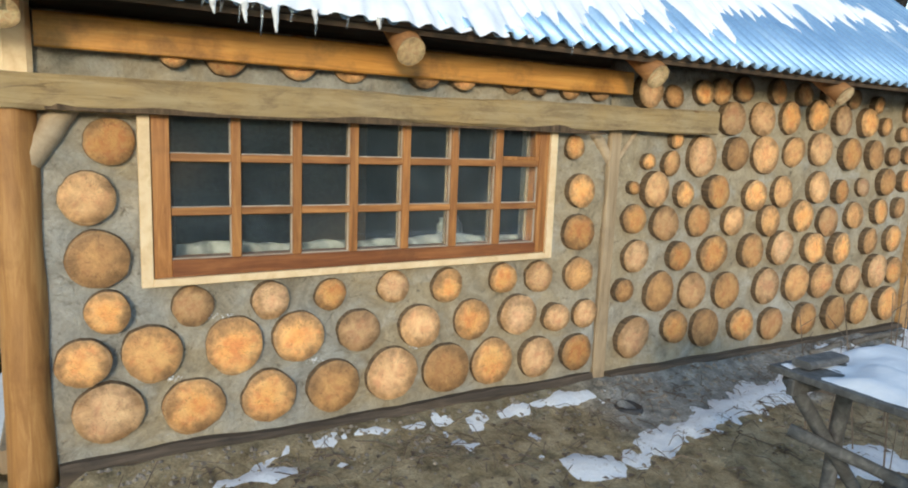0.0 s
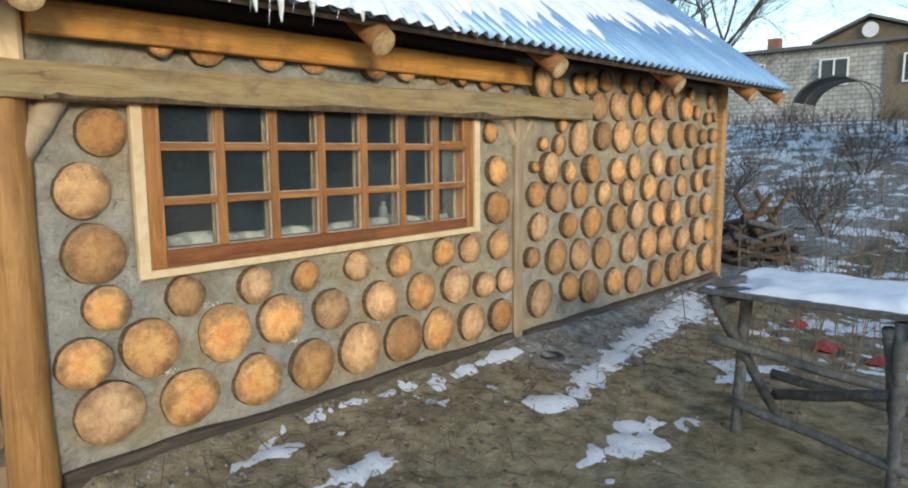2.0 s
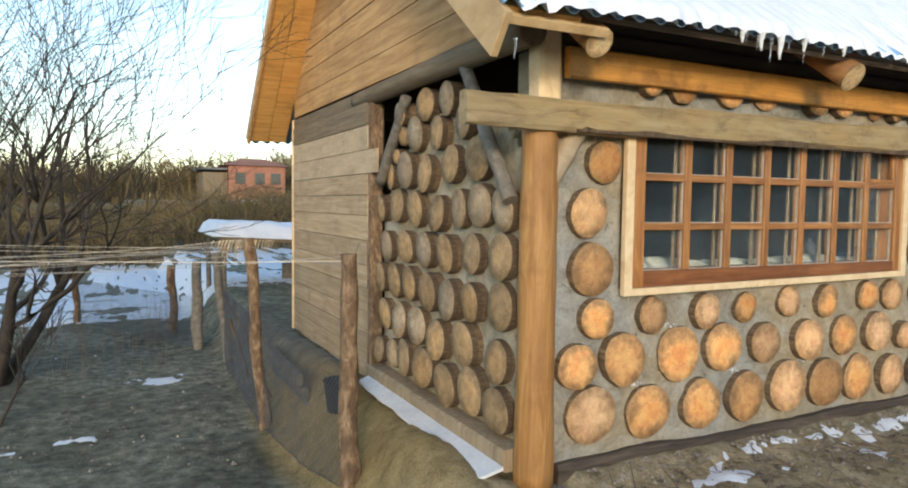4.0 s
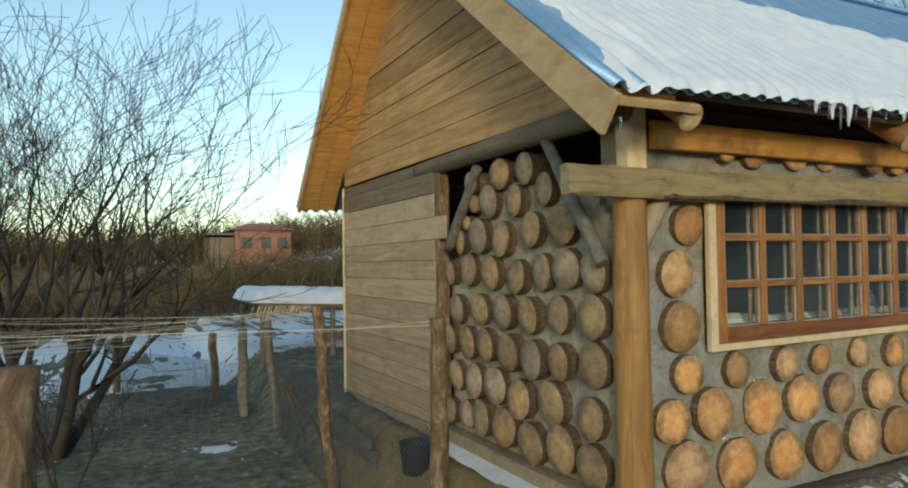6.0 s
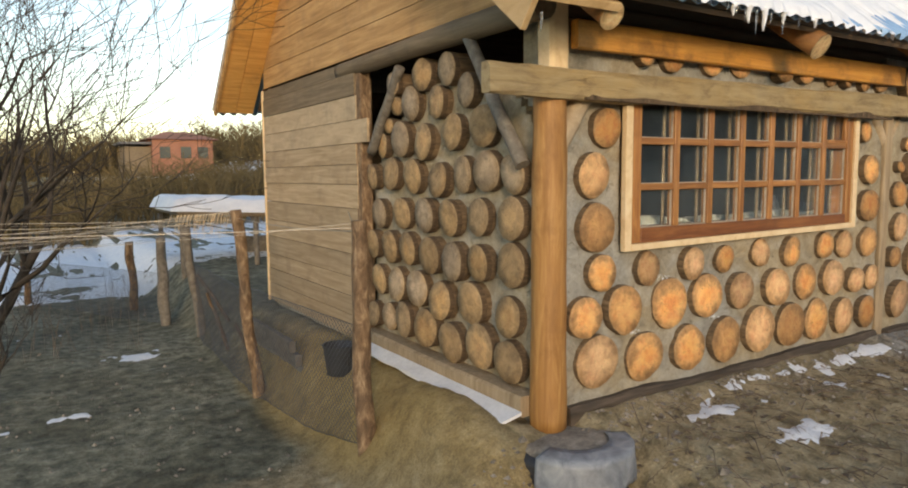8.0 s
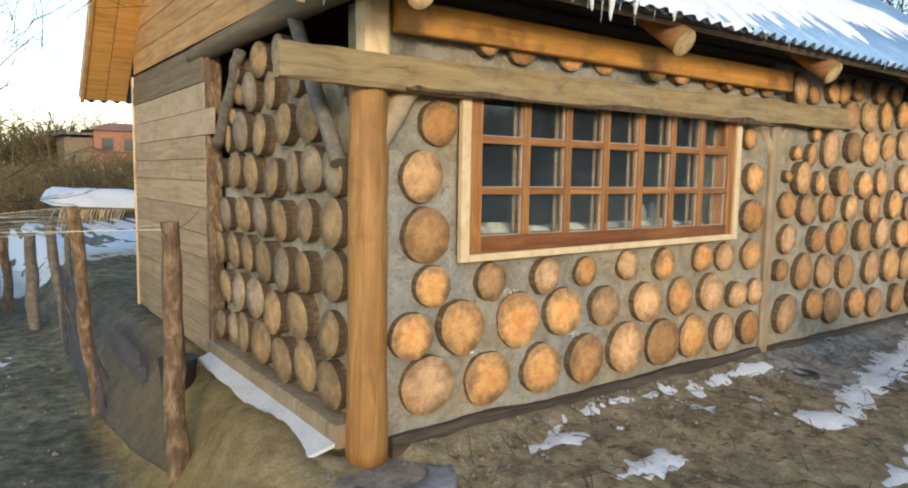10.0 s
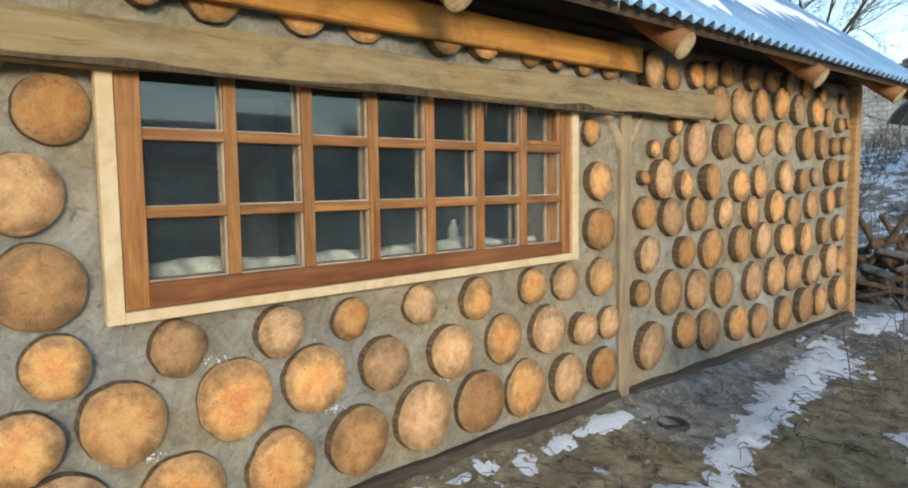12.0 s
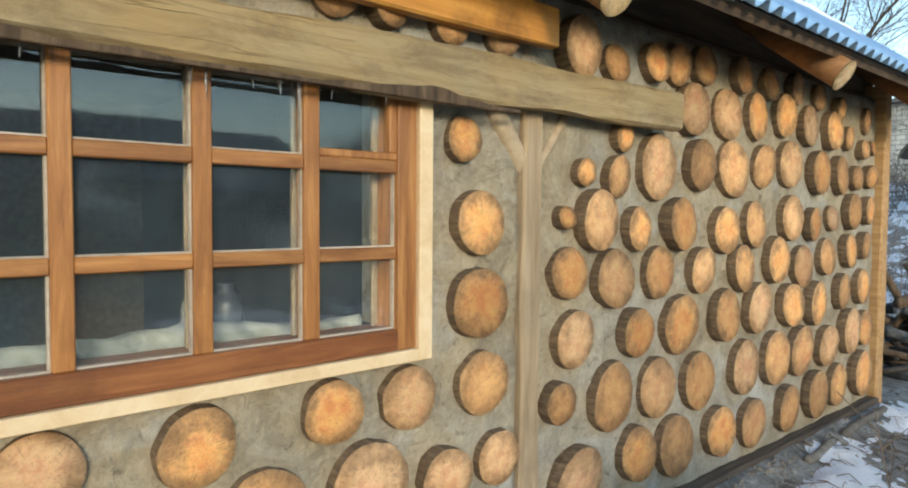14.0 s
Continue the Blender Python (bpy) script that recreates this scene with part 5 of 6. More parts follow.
# dark pot by the wall, tyre pier at the corner
def lathe(name, profile, seg, x, y, z, material, squash=0.0, seed=0):
    verts, faces = [], []
    for r, h in profile:
        for k in range(seg):
            a = 2 * math.pi * k / seg
            q = r * (1 + squash * noise.noise((math.cos(a), math.sin(a), seed + h)))
            verts.append((x + q * math.cos(a), y + q * math.sin(a), z + h))
    for i in range(len(profile) - 1):
        for k in range(seg):
            faces.append((i * seg + k, i * seg + (k + 1) % seg, (i + 1) * seg + (k + 1) % seg, (i + 1) * seg + k))
    return mesh_object(name, verts, faces, material, smooth=True)


tagged(lathe("old_pot", ((0.0, 0.0), (0.08, 0.0), (0.115, 0.04), (0.11, 0.10), (0.09, 0.11), (0.07, 0.08), (0.0, 0.04)), 20, 3.46, 3.52, -0.15, M_RUBBER, 0.25, 3), "dark battered pot beside the bay post", "pot")
pier = tagged(empty("tyre_pier", -0.23, 3.73, -0.64), "pier of stacked black tyres packed with grit under the corner post", "pier")
for k in range(3):
    z0 = 0.19 * k
    lathe("tyre", ((0.20, z0 + 0.005), (0.28, z0), (0.325, z0 + 0.02), (0.335, z0 + 0.05), (0.325, z0 + 0.06), (0.335, z0 + 0.07), (0.325, z0 + 0.095), (0.335, z0 + 0.12), (0.33, z0 + 0.15), (0.30, z0 + 0.175), (0.20, z0 + 0.185)), 40, 0, 0, 0, M_RUBBER, 0.03, 5 + k).parent = pier
lathe("grit_fill", ((0.30, 0.40), (0.295, 0.565), (0.27, 0.585), (0.18, 0.595), (0.0, 0.60)), 32, 0, 0, 0, M_STONE, 0.05, 9).parent = pier
sv, sf = [], []
for i in range(49):
    a = radians(-165 + 150 * i / 48)
    hang = 0.16 + 0.10 * math.exp(-((i - 15) / 9) ** 2) + 0.05 * math.exp(-((i - 40) / 6) ** 2) + 0.02 * noise.noise((i * 0.3, 2, 7))
    for k in range(11):
        f = k / 10
        if f < 0.3:
            r, z = 0.21 + 0.14 * f / 0.3, 0.606 - 0.018 * f / 0.3
        else:
            r, z = 0.352 + 0.02 * (f - 0.3) + 0.012 * noise.noise((a * 3, f * 2, 4)), 0.588 - hang * (f - 0.3) / 0.7
        sv.append((r * math.cos(a), r * math.sin(a), z + 0.006 * noise.noise((a * 5, f * 4, 1))))
for i in range(48):
    for k in range(10):
        q = i * 11 + k
        sf.append((q, q + 1, q + 12, q + 11))
felt = mesh_object("felt_flap", [Vector(q) + Vector((-0.23, 3.73, -0.64)) for q in sv], sf, M_FELT, smooth=True)
felt.modifiers.new("thickness", "SOLIDIFY").thickness = 0.006
tagged(felt, "grey sheet of roofing felt draped over the tyre pier", "felt")

tagged(lathe("bucket", ((0.0, 0.0), (0.11, 0.0), (0.14, 0.24), (0.15, 0.25), (0.135, 0.245), (0.105, 0.02), (0.0, 0.02)), 20, -0.66, 6.1, gz(-0.66, 6.1) + 0.0, M_RUBBER, 0.05, 9), "black plastic bucket beside the plinth", "bucket")

# ---- woodpile and sawhorse past the far corner ----
rng = random.Random(41)
pile = tagged(empty("woodpile", 9.55, 4.35, gz(9.55, 4.35)), "low heap of dark branches and split firewood", "woodpile")
for k in range(80):
    lay = k / 80
    c = Vector((rng.uniform(-0.7, 0.8), rng.uniform(-0.7, 0.7), 0.05 + 0.5 * lay * rng.uniform(0.5, 1.0)))
    a = rng.uniform(0, math.pi)
    d = Vector((math.cos(a), math.sin(a), rng.uniform(-0.25, 0.35))) * rng.uniform(0.2, 0.6) * (1.1 - 0.4 * lay)
    r = rng.uniform(0.02, 0.075)
    v, f = pole(c - d, c + d, r, r * 0.75, k, 5, 7, 0.05, 0.2)
    mesh_object("stick", v, f, (M_BRANCH, M_BRANCH, M_BARK, M_BENCH)[k % 4], pile, smooth=True)
horse = tagged(empty("sawhorse", 10.25, 4.25, gz(10.25, 4.25)), "rough sawhorse of crossed dark poles", "sawhorse")
for x in (-0.45, 0.45):
    for s in (-1, 1):
        v, f = pole((x, -0.4 * s, -0.05), (x, 0.28 * s, 1.0), 0.045, 0.04, x + s, 6, 8, 0.02)
        mesh_object("leg", v, f, M_BARK, horse, smooth=True)
v, f = pole((-0.75, 0, 0.66), (0.8, 0, 0.70), 0.06, 0.05, 3, 8, 10)
mesh_object("top_pole", v, f, M_BARK, horse, smooth=True)
for k, (x, y, a, ln) in enumerate(((9.9, 2.6, 0.15, 1.5), (11.5, 3.0, -0.2, 2.0), (10.8, 1.6, 0.5, 1.2), (7.0, 3.75, 0.02, 0.9), (6.1, 3.72, 0.05, 0.5))):
    z = gz(x, y) + 0.02
    v, f = pole((x - ln / 2 * math.cos(a), y - ln / 2 * math.sin(a), z), (x + ln / 2 * math.cos(a), y + ln / 2 * math.sin(a), z + 0.02), 0.03, 0.025, k, 6, 8, 0.03)
    tagged(mesh_object("fallen_pole", v, f, M_OLD, smooth=True), "weathered pole lying on the ground", "pole", "poles on the ground")


# ---- plants ----
def grow(out, p, d, length, r, depth, rng, bend=0.25, up=0.12, fork=(2, 4), thin=0.62, short=0.70):
    """A bare branch with its side branches, as tubes."""
    n = 5 if depth > 1 else 3
    pts, rad = [p.copy()], [r]
    for i in range(n):
        d = (d + Vector((rng.uniform(-1, 1), rng.uniform(-1, 1), rng.uniform(-0.7, 1))) * bend * 0.5 + Vector((0, 0, up * 0.4))).normalized()
        p = p + d * length / n
        pts.append(p.copy())
        rad.append(max(r * (1 - 0.55 * (i + 1) / n), 0.0034))
    tube(pts, rad, 6 if depth > 3 else 4 if depth > 1 else 3, out)
    if depth <= 0:
        return
    for k in range(rng.randint(*fork) + (1 if depth > 2 else 0)):
        i = rng.randint(1, n) if k else n
        ax = d.orthogonal()
        ax.rotate(Matrix.Rotation(rng.uniform(0, 6.28), 3, d))
        nd = (d + ax.normalized() * rng.uniform(0.45, 1.0)).normalized()
        grow(out, pts[i], nd, length * short * rng.uniform(0.75, 1.15), rad[i] * rng.uniform(thin, thin + 0.2), depth - 1, rng, bend, up, fork, thin, short)


def tree(x, y, stems, length, r, depth, seed, label, name="bare_tree", lean=0.35, up=0.12, fork=(2, 4), bend=0.25):
    rng = random.Random(seed)
    base = gz(x, y) - 0.05
    top = tagged(empty(name, x, y, base), label, "tree" if "tree" in name else "bush")
    trunk, crown = ([], []), ([], [])
    for k in range(stems):
        a = 6.28 * k / max(stems, 1) + rng.uniform(-0.4, 0.4)
        d = Vector((math.cos(a) * lean, math.sin(a) * lean, 1)).normalized()
        p0 = Vector((0.06 * math.cos(a), 0.06 * math.sin(a), 0)) if stems > 1 else Vector((0, 0, 0))
        pts, rad = [p0], [r * 1.15]
        p = p0
        for i in range(4):
            d = (d + Vector((rng.uniform(-1, 1), rng.uniform(-1, 1), 0.3)) * 0.08).normalized()
            p = p + d * length / 4
            pts.append(p)
            rad.append(r * (1 - 0.1 * (i + 1)))
        tube(pts, rad, 8, trunk)
        for b in range(rng.randint(3, 4)):
            ax = d.orthogonal()
            ax.rotate(Matrix.Rotation(rng.uniform(0, 6.28), 3, d))
            i = 4 if b == 0 else rng.randint(2, 4)
            grow(crown, pts[i], (d + ax.normalized() * rng.uniform(0.3, 0.9)).normalized(), length * rng.uniform(0.75, 1.05), rad[i] * 0.72, depth, rng, bend, up, fork)
    mesh_object("trunk", *trunk, M_BRANCH, top, smooth=True)
    mesh_object("crown", *crown, M_BRANCH, top, smooth=True)
    return top


tree(-3.5, 9.8, 6, 1.75, 0.07, 4, 3, "spreading bare fruit tree with several stems in the pen", lean=0.6, fork=(2, 3), bend=0.35)
tree(-4.6, 12.6, 4, 2.1, 0.09, 4, 9, "tall bare many-stemmed tree behind the pen", lean=0.45)
tree(-3.3, 8.1, 3, 0.55, 0.018, 2, 14, "thin bare shrub inside the pen", "bare_bush", lean=0.4)
tree(18.0, 9.9, 3, 4.2, 0.085, 5, 22, "big bare tree with spreading boughs behind the cabin", lean=0.5, up=0.0, fork=(3, 4), bend=0.4)
tree(21.5, 12.8, 1, 4.6, 0.15, 5, 44, "tall bare tree with fine boughs behind the cabin", lean=0.1, up=0.05, fork=(3, 4), bend=0.3)
tree(21.5, 3.3, 2, 3.2, 0.09, 3, 27, "slim bare twin-stemmed tree in the garden", lean=0.12, up=0.3)
tree(15.0, 19.0, 1, 3.6, 0.15, 4, 33, "bare tree standing behind the cabin", lean=0.1, up=0.1)
for k, (x, y, s) in enumerate(((12.6, 3.9, 0.5), (15.5, 2.6, 0.6), (18.0, 5.6, 0.55), (13.5, 6.2, 0.5), (20.0, 8.0, 0.7), (11.2, 2.2, 0.35), (24, 6.2, 0.7), (26, 9.5, 0.8))):
    tree(x, y, 6, s, 0.012, 2, 50 + k, "low bare garden bush in the snow", "bare_bush", lean=0.8, fork=(2, 3))


def stalks(name, n, area, height, seed, material, label, r=0.004, lean=0.12):
    rng = random.Random(seed)
    out = ([], [])
    for _ in range(n):
        x, y = rng.uniform(*area[:2]), rng.uniform(*area[2:])
        z, h = gz(x, y) - 0.02, rng.uniform(*height)
        dx, dy = rng.gauss(0, lean) * h, rng.gauss(0, lean) * h
        q = r * h ** 0.5
        tube([(x, y, z), (x + dx * 0.4, y + dy * 0.4, z + h * 0.5), (x + dx, y + dy, z + h)], [q, q * 0.8, q * 0.4], 3, out)
        for _k in range(rng.randint(0, 3)):
            f = rng.uniform(0.4, 0.95)
            a = rng.uniform(0, 6.28)
            p = Vector((x + dx * f, y + dy * f, z + h * f))
            tube([p, p + Vector((math.cos(a), math.sin(a), 0.9)) * h * 0.16], [q * 0.6, q * 0.3], 3, out)
    return tagged(mesh_object(name, *out, material), label, "plants", kind="stuff")


stalks("dead_stalks", 230, (4.3, 9.2, -0.6, 2.9), (0.3, 1.3), 61, M_STALK, "dead brown garden stalks standing in the snow", 0.006)
stalks("dead_stalks", 700, (9.2, 24, -2.0, 7.5), (0.3, 1.1), 62, M_STALK, "dead brown garden stalks standing in the snow", 0.007)
stalks("dry_weeds", 160, (-5.0, -1.4, 9.5, 13.2), (0.2, 0.7), 63, M_STALK, "dry brown weeds along the pen", 0.005, 0.2)


def scrub(name, n, place, height, seed, label, material=None, r=0.02):
    rng = random.Random(seed)
    out = ([], [])
    for _ in range(n):
        x, y = place(rng)
        z, h = land(x, y) - 0.1, rng.uniform(*height) * (0.75 + 0.5 * noise.noise((x * 0.15, y * 0.15, 4.0)))
        a = rng.uniform(0, 6.28)
        dx, dy = math.cos(a) * h * rng.uniform(0.1, 0.6), math.sin(a) * h * rng.uniform(0.1, 0.6)
        p1, p2 = (x + dx * 0.4, y + dy * 0.4, z + h * 0.55), (x + dx, y + dy, z + h)
        tube([(x, y, z), p1, p2], [r, r * 0.8, r * 0.3], 3, out)
        for _k in range(7):
            f, b = rng.uniform(0.2, 0.9), rng.uniform(0, 6.28)
            q = Vector((x, y, z)).lerp(Vector(p2), f)
            tube([q, q + Vector((math.cos(b) * 0.9, math.sin(b) * 0.9, 0.55)) * h * rng.uniform(0.2, 0.45)], [r * 0.6, r * 0.2], 3, out)
    return tagged(mesh_object(name, *out, material or M_SCRUB), label, "scrub", kind="stuff")


def band(rng):
    while True:
        a, d = rng.uniform(-0.42, 0.9), rng.uniform(23, 50)
        x, y = -2.9 + d * math.sin(a), 0.9 + d * math.cos(a)
        if y > 20:
            return x, y


scrub("far_scrub", 7000, band, (1.1, 2.5), 71, "olive-brown leafless thicket behind the snowy field", r=0.022)
scrub("far_weeds", 1200, lambda q: (q.uniform(24, 39), q.uniform(-8, 26)), (0.3, 1.1), 72, "dark brush and weeds below the far house", M_BRANCH, r=0.014)
scrub("garden_weeds", 900, lambda q: (q.uniform(8.5, 27), q.uniform(-2.5, 8.5)), (0.12, 0.45), 75, "low dead weeds and brush over the garden", M_STALK, r=0.008)
scrub("far_woods", 5000, lambda q: (q.uniform(-70, 90), q.uniform(95, 150)), (4.0, 9.0), 73, "dim leafless woods on the skyline", r=0.09)
scrub("hedge", 5000, lambda q: (q.uniform(8, 75), q.uniform(-28, -21)), (2.6, 4.6), 74, "tall leafless hedge across the yard", M_BRANCH, r=0.09)


def conifer(x, y, h, seed):
    rng = random.Random(seed)
    top = tagged(empty("spruce_tree", x, y, gz(x, y)), "dark green spruce with drooping boughs", "tree")
    mesh_object("trunk", *tube([(0, 0, -0.1), (0, 0, h)], [0.12, 0.02], 7, ([], [])), M_BRANCH, top)
    verts, faces = [], []
    for k in range(2600):
        f = rng.random() ** 0.8
        z = 0.3 + f * (h - 0.35)
        reach = (1 - f) * h * 0.30 * rng.uniform(0.35, 1.0) + 0.05
        a = rng.uniform(0, 6.28)
        c, s = math.cos(a), math.sin(a)
        p = Vector((c * reach, s * reach, z - reach * 0.25))
        q = Vector((c, s, -0.5)) * rng.uniform(0.18, 0.35)
        w = Vector((-s, c, 0)) * rng.uniform(0.04, 0.09)
        b = len(verts)
        verts += [p - w, p + w, p + q, p + q * 0.4 + Vector((0, 0, 0.06))]
        faces += [(b, b + 1, b + 2), (b, b + 3, b + 2)]
    mesh_object("crown", verts, faces, M_NEEDLE, top)


M_NEEDLE = rough_stuff("spruce_needles", [(0.3, (0.012, 0.028, 0.016)), (0.7, (0.03, 0.06, 0.03))], 3, 30, 0.9, 0.2, 0.01)
conifer(23.5, 2.0, 6.5, 81)
conifer(25.0, 1.0, 5.5, 82)

for k, (x, y, s) in enumerate(((20.5, 5.2, 0.55), (22.5, 4.0, 0.6), (17.0, 7.4, 0.5), (24.5, 1.8, 0.8), (27.0, 3.6, 0.8), (14.2, 4.6, 0.45))):
    tree(x, y, 12, s, 0.014, 2, 80 + k, "dense dark leafless garden bush", "bare_bush", lean=0.9, fork=(3, 4))

# ---- far buildings ----
house = tagged(empty("dwelling_house", 40, 10, 2.6), "two-storey pale block house with dark gabled roof", "house")
HM = Matrix.Translation((-40, -10, -3.0))


def hpart(name, x0, x1, y0, y1, z0, z1, material, parent=None, bevel=0, label=""):
    return part(name, box(x0, x1, y0, y1, z0, z1, bevel, HM), material, parent or house, label)


hpart("wall", 40.0, 48, 9.0, 18.5, 2.2, 7.41, M_BLOCK)
hpart("wall", 39.9, 48, 1.0, 8.98, 2.2, 7.44, M_BAY, label="tan rendered bay")
hpart("roof", 39.5, 48.5, 0.5, 19.0, 7.45, 7.62, M_SLATE)
bm = bmesh.new()
q = [bm.verts.new((x - 40, y - 10, z - 3)) for x in (39.7, 48.0) for y, z in ((12.1, 7.63), (6.9, 7.63), (9.7, 8.62))]
bm.faces.new(q[:3])
bm.faces.new(q[3:])
for i in range(3):
    bm.faces.new((q[i], q[(i + 1) % 3], q[3 + (i + 1) % 3], q[3 + i]))
part("gable", bm, M_BOARD_GREY, house, "grey boarded gable")
for a, b in (((12.35, 7.62), (9.7, 8.74)), ((9.7, 8.74), (6.6, 7.62))):
    bm = bmesh.new()
    q = [bm.verts.new((x - 40, y - 10, z - 3 + dz)) for x in (39.4, 48.2) for (y, z), dz in ((a, 0), (b, 0), (b, 0.14), (a, 0.14))]
    for f in ((0, 1, 2, 3), (7, 6, 5, 4), (0, 4, 5, 1), (1, 5, 6, 2), (2, 6, 7, 3), (3, 7, 4, 0)):
        bm.faces.new([q[i] for i in f])
    part("roof_slope", bm, M_SLATE, house)
hpart("chimney", 41, 41.7, 14.6, 15.2, 7.5, 8.4, M_BRICK, label="red brick chimney")
bm = bmesh.new()
bmesh.ops.create_cone(bm, cap_ends=True, segments=24, radius1=0.38, radius2=0.31, depth=0.1, matrix=Matrix.Translation((-0.45, -0.35, 5.08)) @ Matrix.Rotation(math.pi / 2, 4, "Y"))
part("satellite_dish", bm, M_WHITE, house, "round white dish")
for yc, zc, w, h in ((11.3, 6.15, 1.25, 1.25), (7.55, 6.1, 1.05, 1.25), (15.4, 6.15, 1.0, 1.25), (4.0, 6.1, 1.2, 1.25)):
    win = hpart("window", 39.82, 39.9, yc - w / 2, yc + w / 2, zc - h / 2, zc + h / 2, M_DARKGLASS)
    for y0, y1, z0, z1 in ((-0.09, 0, -0.09, h + 0.09), (w, w + 0.09, -0.09, h + 0.09), (w / 2 - 0.04, w / 2 + 0.04, 0, h), (0, w, -0.09, 0), (0, w, h, h + 0.09)):
        hpart("frame", 39.76, 39.83, yc - w / 2 + y0, yc - w / 2 + y1, zc - h / 2 + z0, zc - h / 2 + z1, M_WHITE, win)
# arched greenhouse frame
arch = tagged(empty("hoop_greenhouse", 29, 8.4, gz(29, 8.4)), "arched hoop greenhouse, half covered with dark film", "greenhouse")
for x in (0, 1.4, 2.8):
    pts = [(x, 1.45 * math.cos(a), 1.0 + 1.25 * math.sin(a)) for a in np.linspace(0, math.pi, 16)]
    mesh_object("hoop", *tube([(x, 1.45, -0.1)] + pts + [(x, -1.45, -0.1)], 0.03, 5, ([], [])), M_OLD, arch)
cv, cf = [], []
for i in range(2):
    for k in range(13):
        a = 0.25 + (1.9 - 0.25) * k / 12
        cv.append((-0.05 + 2.9 * i, 1.48 * math.cos(a), 1.0 + 1.28 * math.sin(a)))
for k in range(12):
    cf.append((k, k + 1, 14 + k, 13 + k))
cover = mesh_object("film", cv, cf, M_RUBBER, arch, smooth=True)
cover.modifiers.new("thickness", "SOLIDIFY").thickness = 0.02
mesh_object("rail", *tube([(0, 1.45, 0.35), (0, -1.45, 0.35)], 0.025, 5, ([], [])), M_OLD, arch)
# red brick house on the skyline
red = tagged(empty("brick_house", 14.5, 90, 1.5), "low red brick house on the skyline", "house")
part("wall", box(-3.6, 3.4, 0, 8, 0, 4.6, 0), M_BRICK, red)
part("wall", box(-6.5, -3.62, 1, 8, 0, 3.6, 0), M_BOARD_GREY, red, "dull side wing")
bm = bmesh.new()
q = [bm.verts.new(p) for p in ((-4.2, -0.5, 4.5), (4.2, -0.5, 4.5), (4.2, 8.5, 4.5), (-4.2, 8.5, 4.5), (-1.5, 4, 5.6), (1.5, 4, 5.6))]
for f in ((0, 1, 5, 4), (1, 2, 5), (2, 3, 4, 5), (3, 0, 4), (3, 2, 1, 0)):
    bm.faces.new([q[i] for i in f])
part("roof", bm, M_BRICK, red)
part("roof", box(-7, -3.2, 0.5, 8.4, 3.9, 4.15, 0), M_SLATE, red)
for x in (-2.2, 0.2, 2.2):
    part("window", box(x - 0.6, x + 0.6, -0.08, -0.01, 2.2, 3.6, 0), M_DARKGLASS, red)
# house across the yard, mirrored in the panes
back = tagged(empty("neighbour_house", -2, -15, -0.3), "dark timber house across the yard", "house")
part("wall", box(-11, 15, -7, 0, 0, 2.75, 0), M_BOARD_GREY, back)
bm = bmesh.new()
q = [bm.verts.new(p) for p in ((-11.5, 0.5, 2.7), (15.5, 0.5, 2.7), (15.5, -7.5, 2.7), (-11.5, -7.5, 2.7), (-11.5, -3.5, 4.6), (15.5, -3.5, 4.6))]
for f in ((0, 1, 5, 4), (1, 2, 5), (2, 3, 4, 5), (3, 0, 4), (3, 2, 1, 0)):
    bm.faces.new([q[i] for i in f])
part("roof", bm, M_SLATE, back)

# ---- pen: posts, netting, wires, coop ----
POSTS = ((-0.93, 5.03, 1.17, 0.064, -0.01, 0.02), (-1.05, 7.1, 1.17, 0.058, -0.16, 0.0), (-1.0, 9.75, 0.85, 0.06, -0.12, 0.1), (-1.24, 10.9, 0.66, 0.075, 0.0, 0.02),
         (-1.44, 12.4, 0.48, 0.065, -0.02, 0.0), (-2.82, 13.8, 0.40, 0.055, -0.03, 0.0), (-3.11, 2.95, 1.29, 0.062, 0.0, 0.0), (-5.2, 6.6, 1.15, 0.055, 0.02, 0.0), (-5.6, 9.0, 1.0, 0.055, 0.0, 0.0))
for k, (x, y, top, r, lx, ly) in enumerate(POSTS):
    v, f = pole((x, y, gz(x, y) - 0.1), (x + lx, y + ly, top), r, r * 0.85, 90 + k, 22, 14, 0.05, 0.34)
    ob = mesh_object("fence_post", v, f, M_FENCE if k == 6 else M_OLD if k in (2, 3) else M_FENCE, smooth=True)
    tagged(ob, "sawn-off pale tan fence post" if k == 6 else "rough bark-patched fence post of the pen", "post", "fence posts of the pen")
for k, (x0, y0, x1, y1, h) in enumerate(((-0.75, 9.3, -0.95, 9.6, 0.75), (-0.95, 8.6, -1.0, 8.9, 0.65), (-0.9, 7.6, -0.95, 7.9, 0.45))):
    v, f = pole((x0, y0, gz(x0, y0) - 0.05), (x1 - 0.1, y1, gz(x1, y1) + h), 0.025, 0.018, k + 120, 6, 7, 0.03)
    tagged(mesh_object("fence_stake", v, f, M_BARK, smooth=True), "thin dark leaning stake along the netting", "stake", "stakes along the netting")


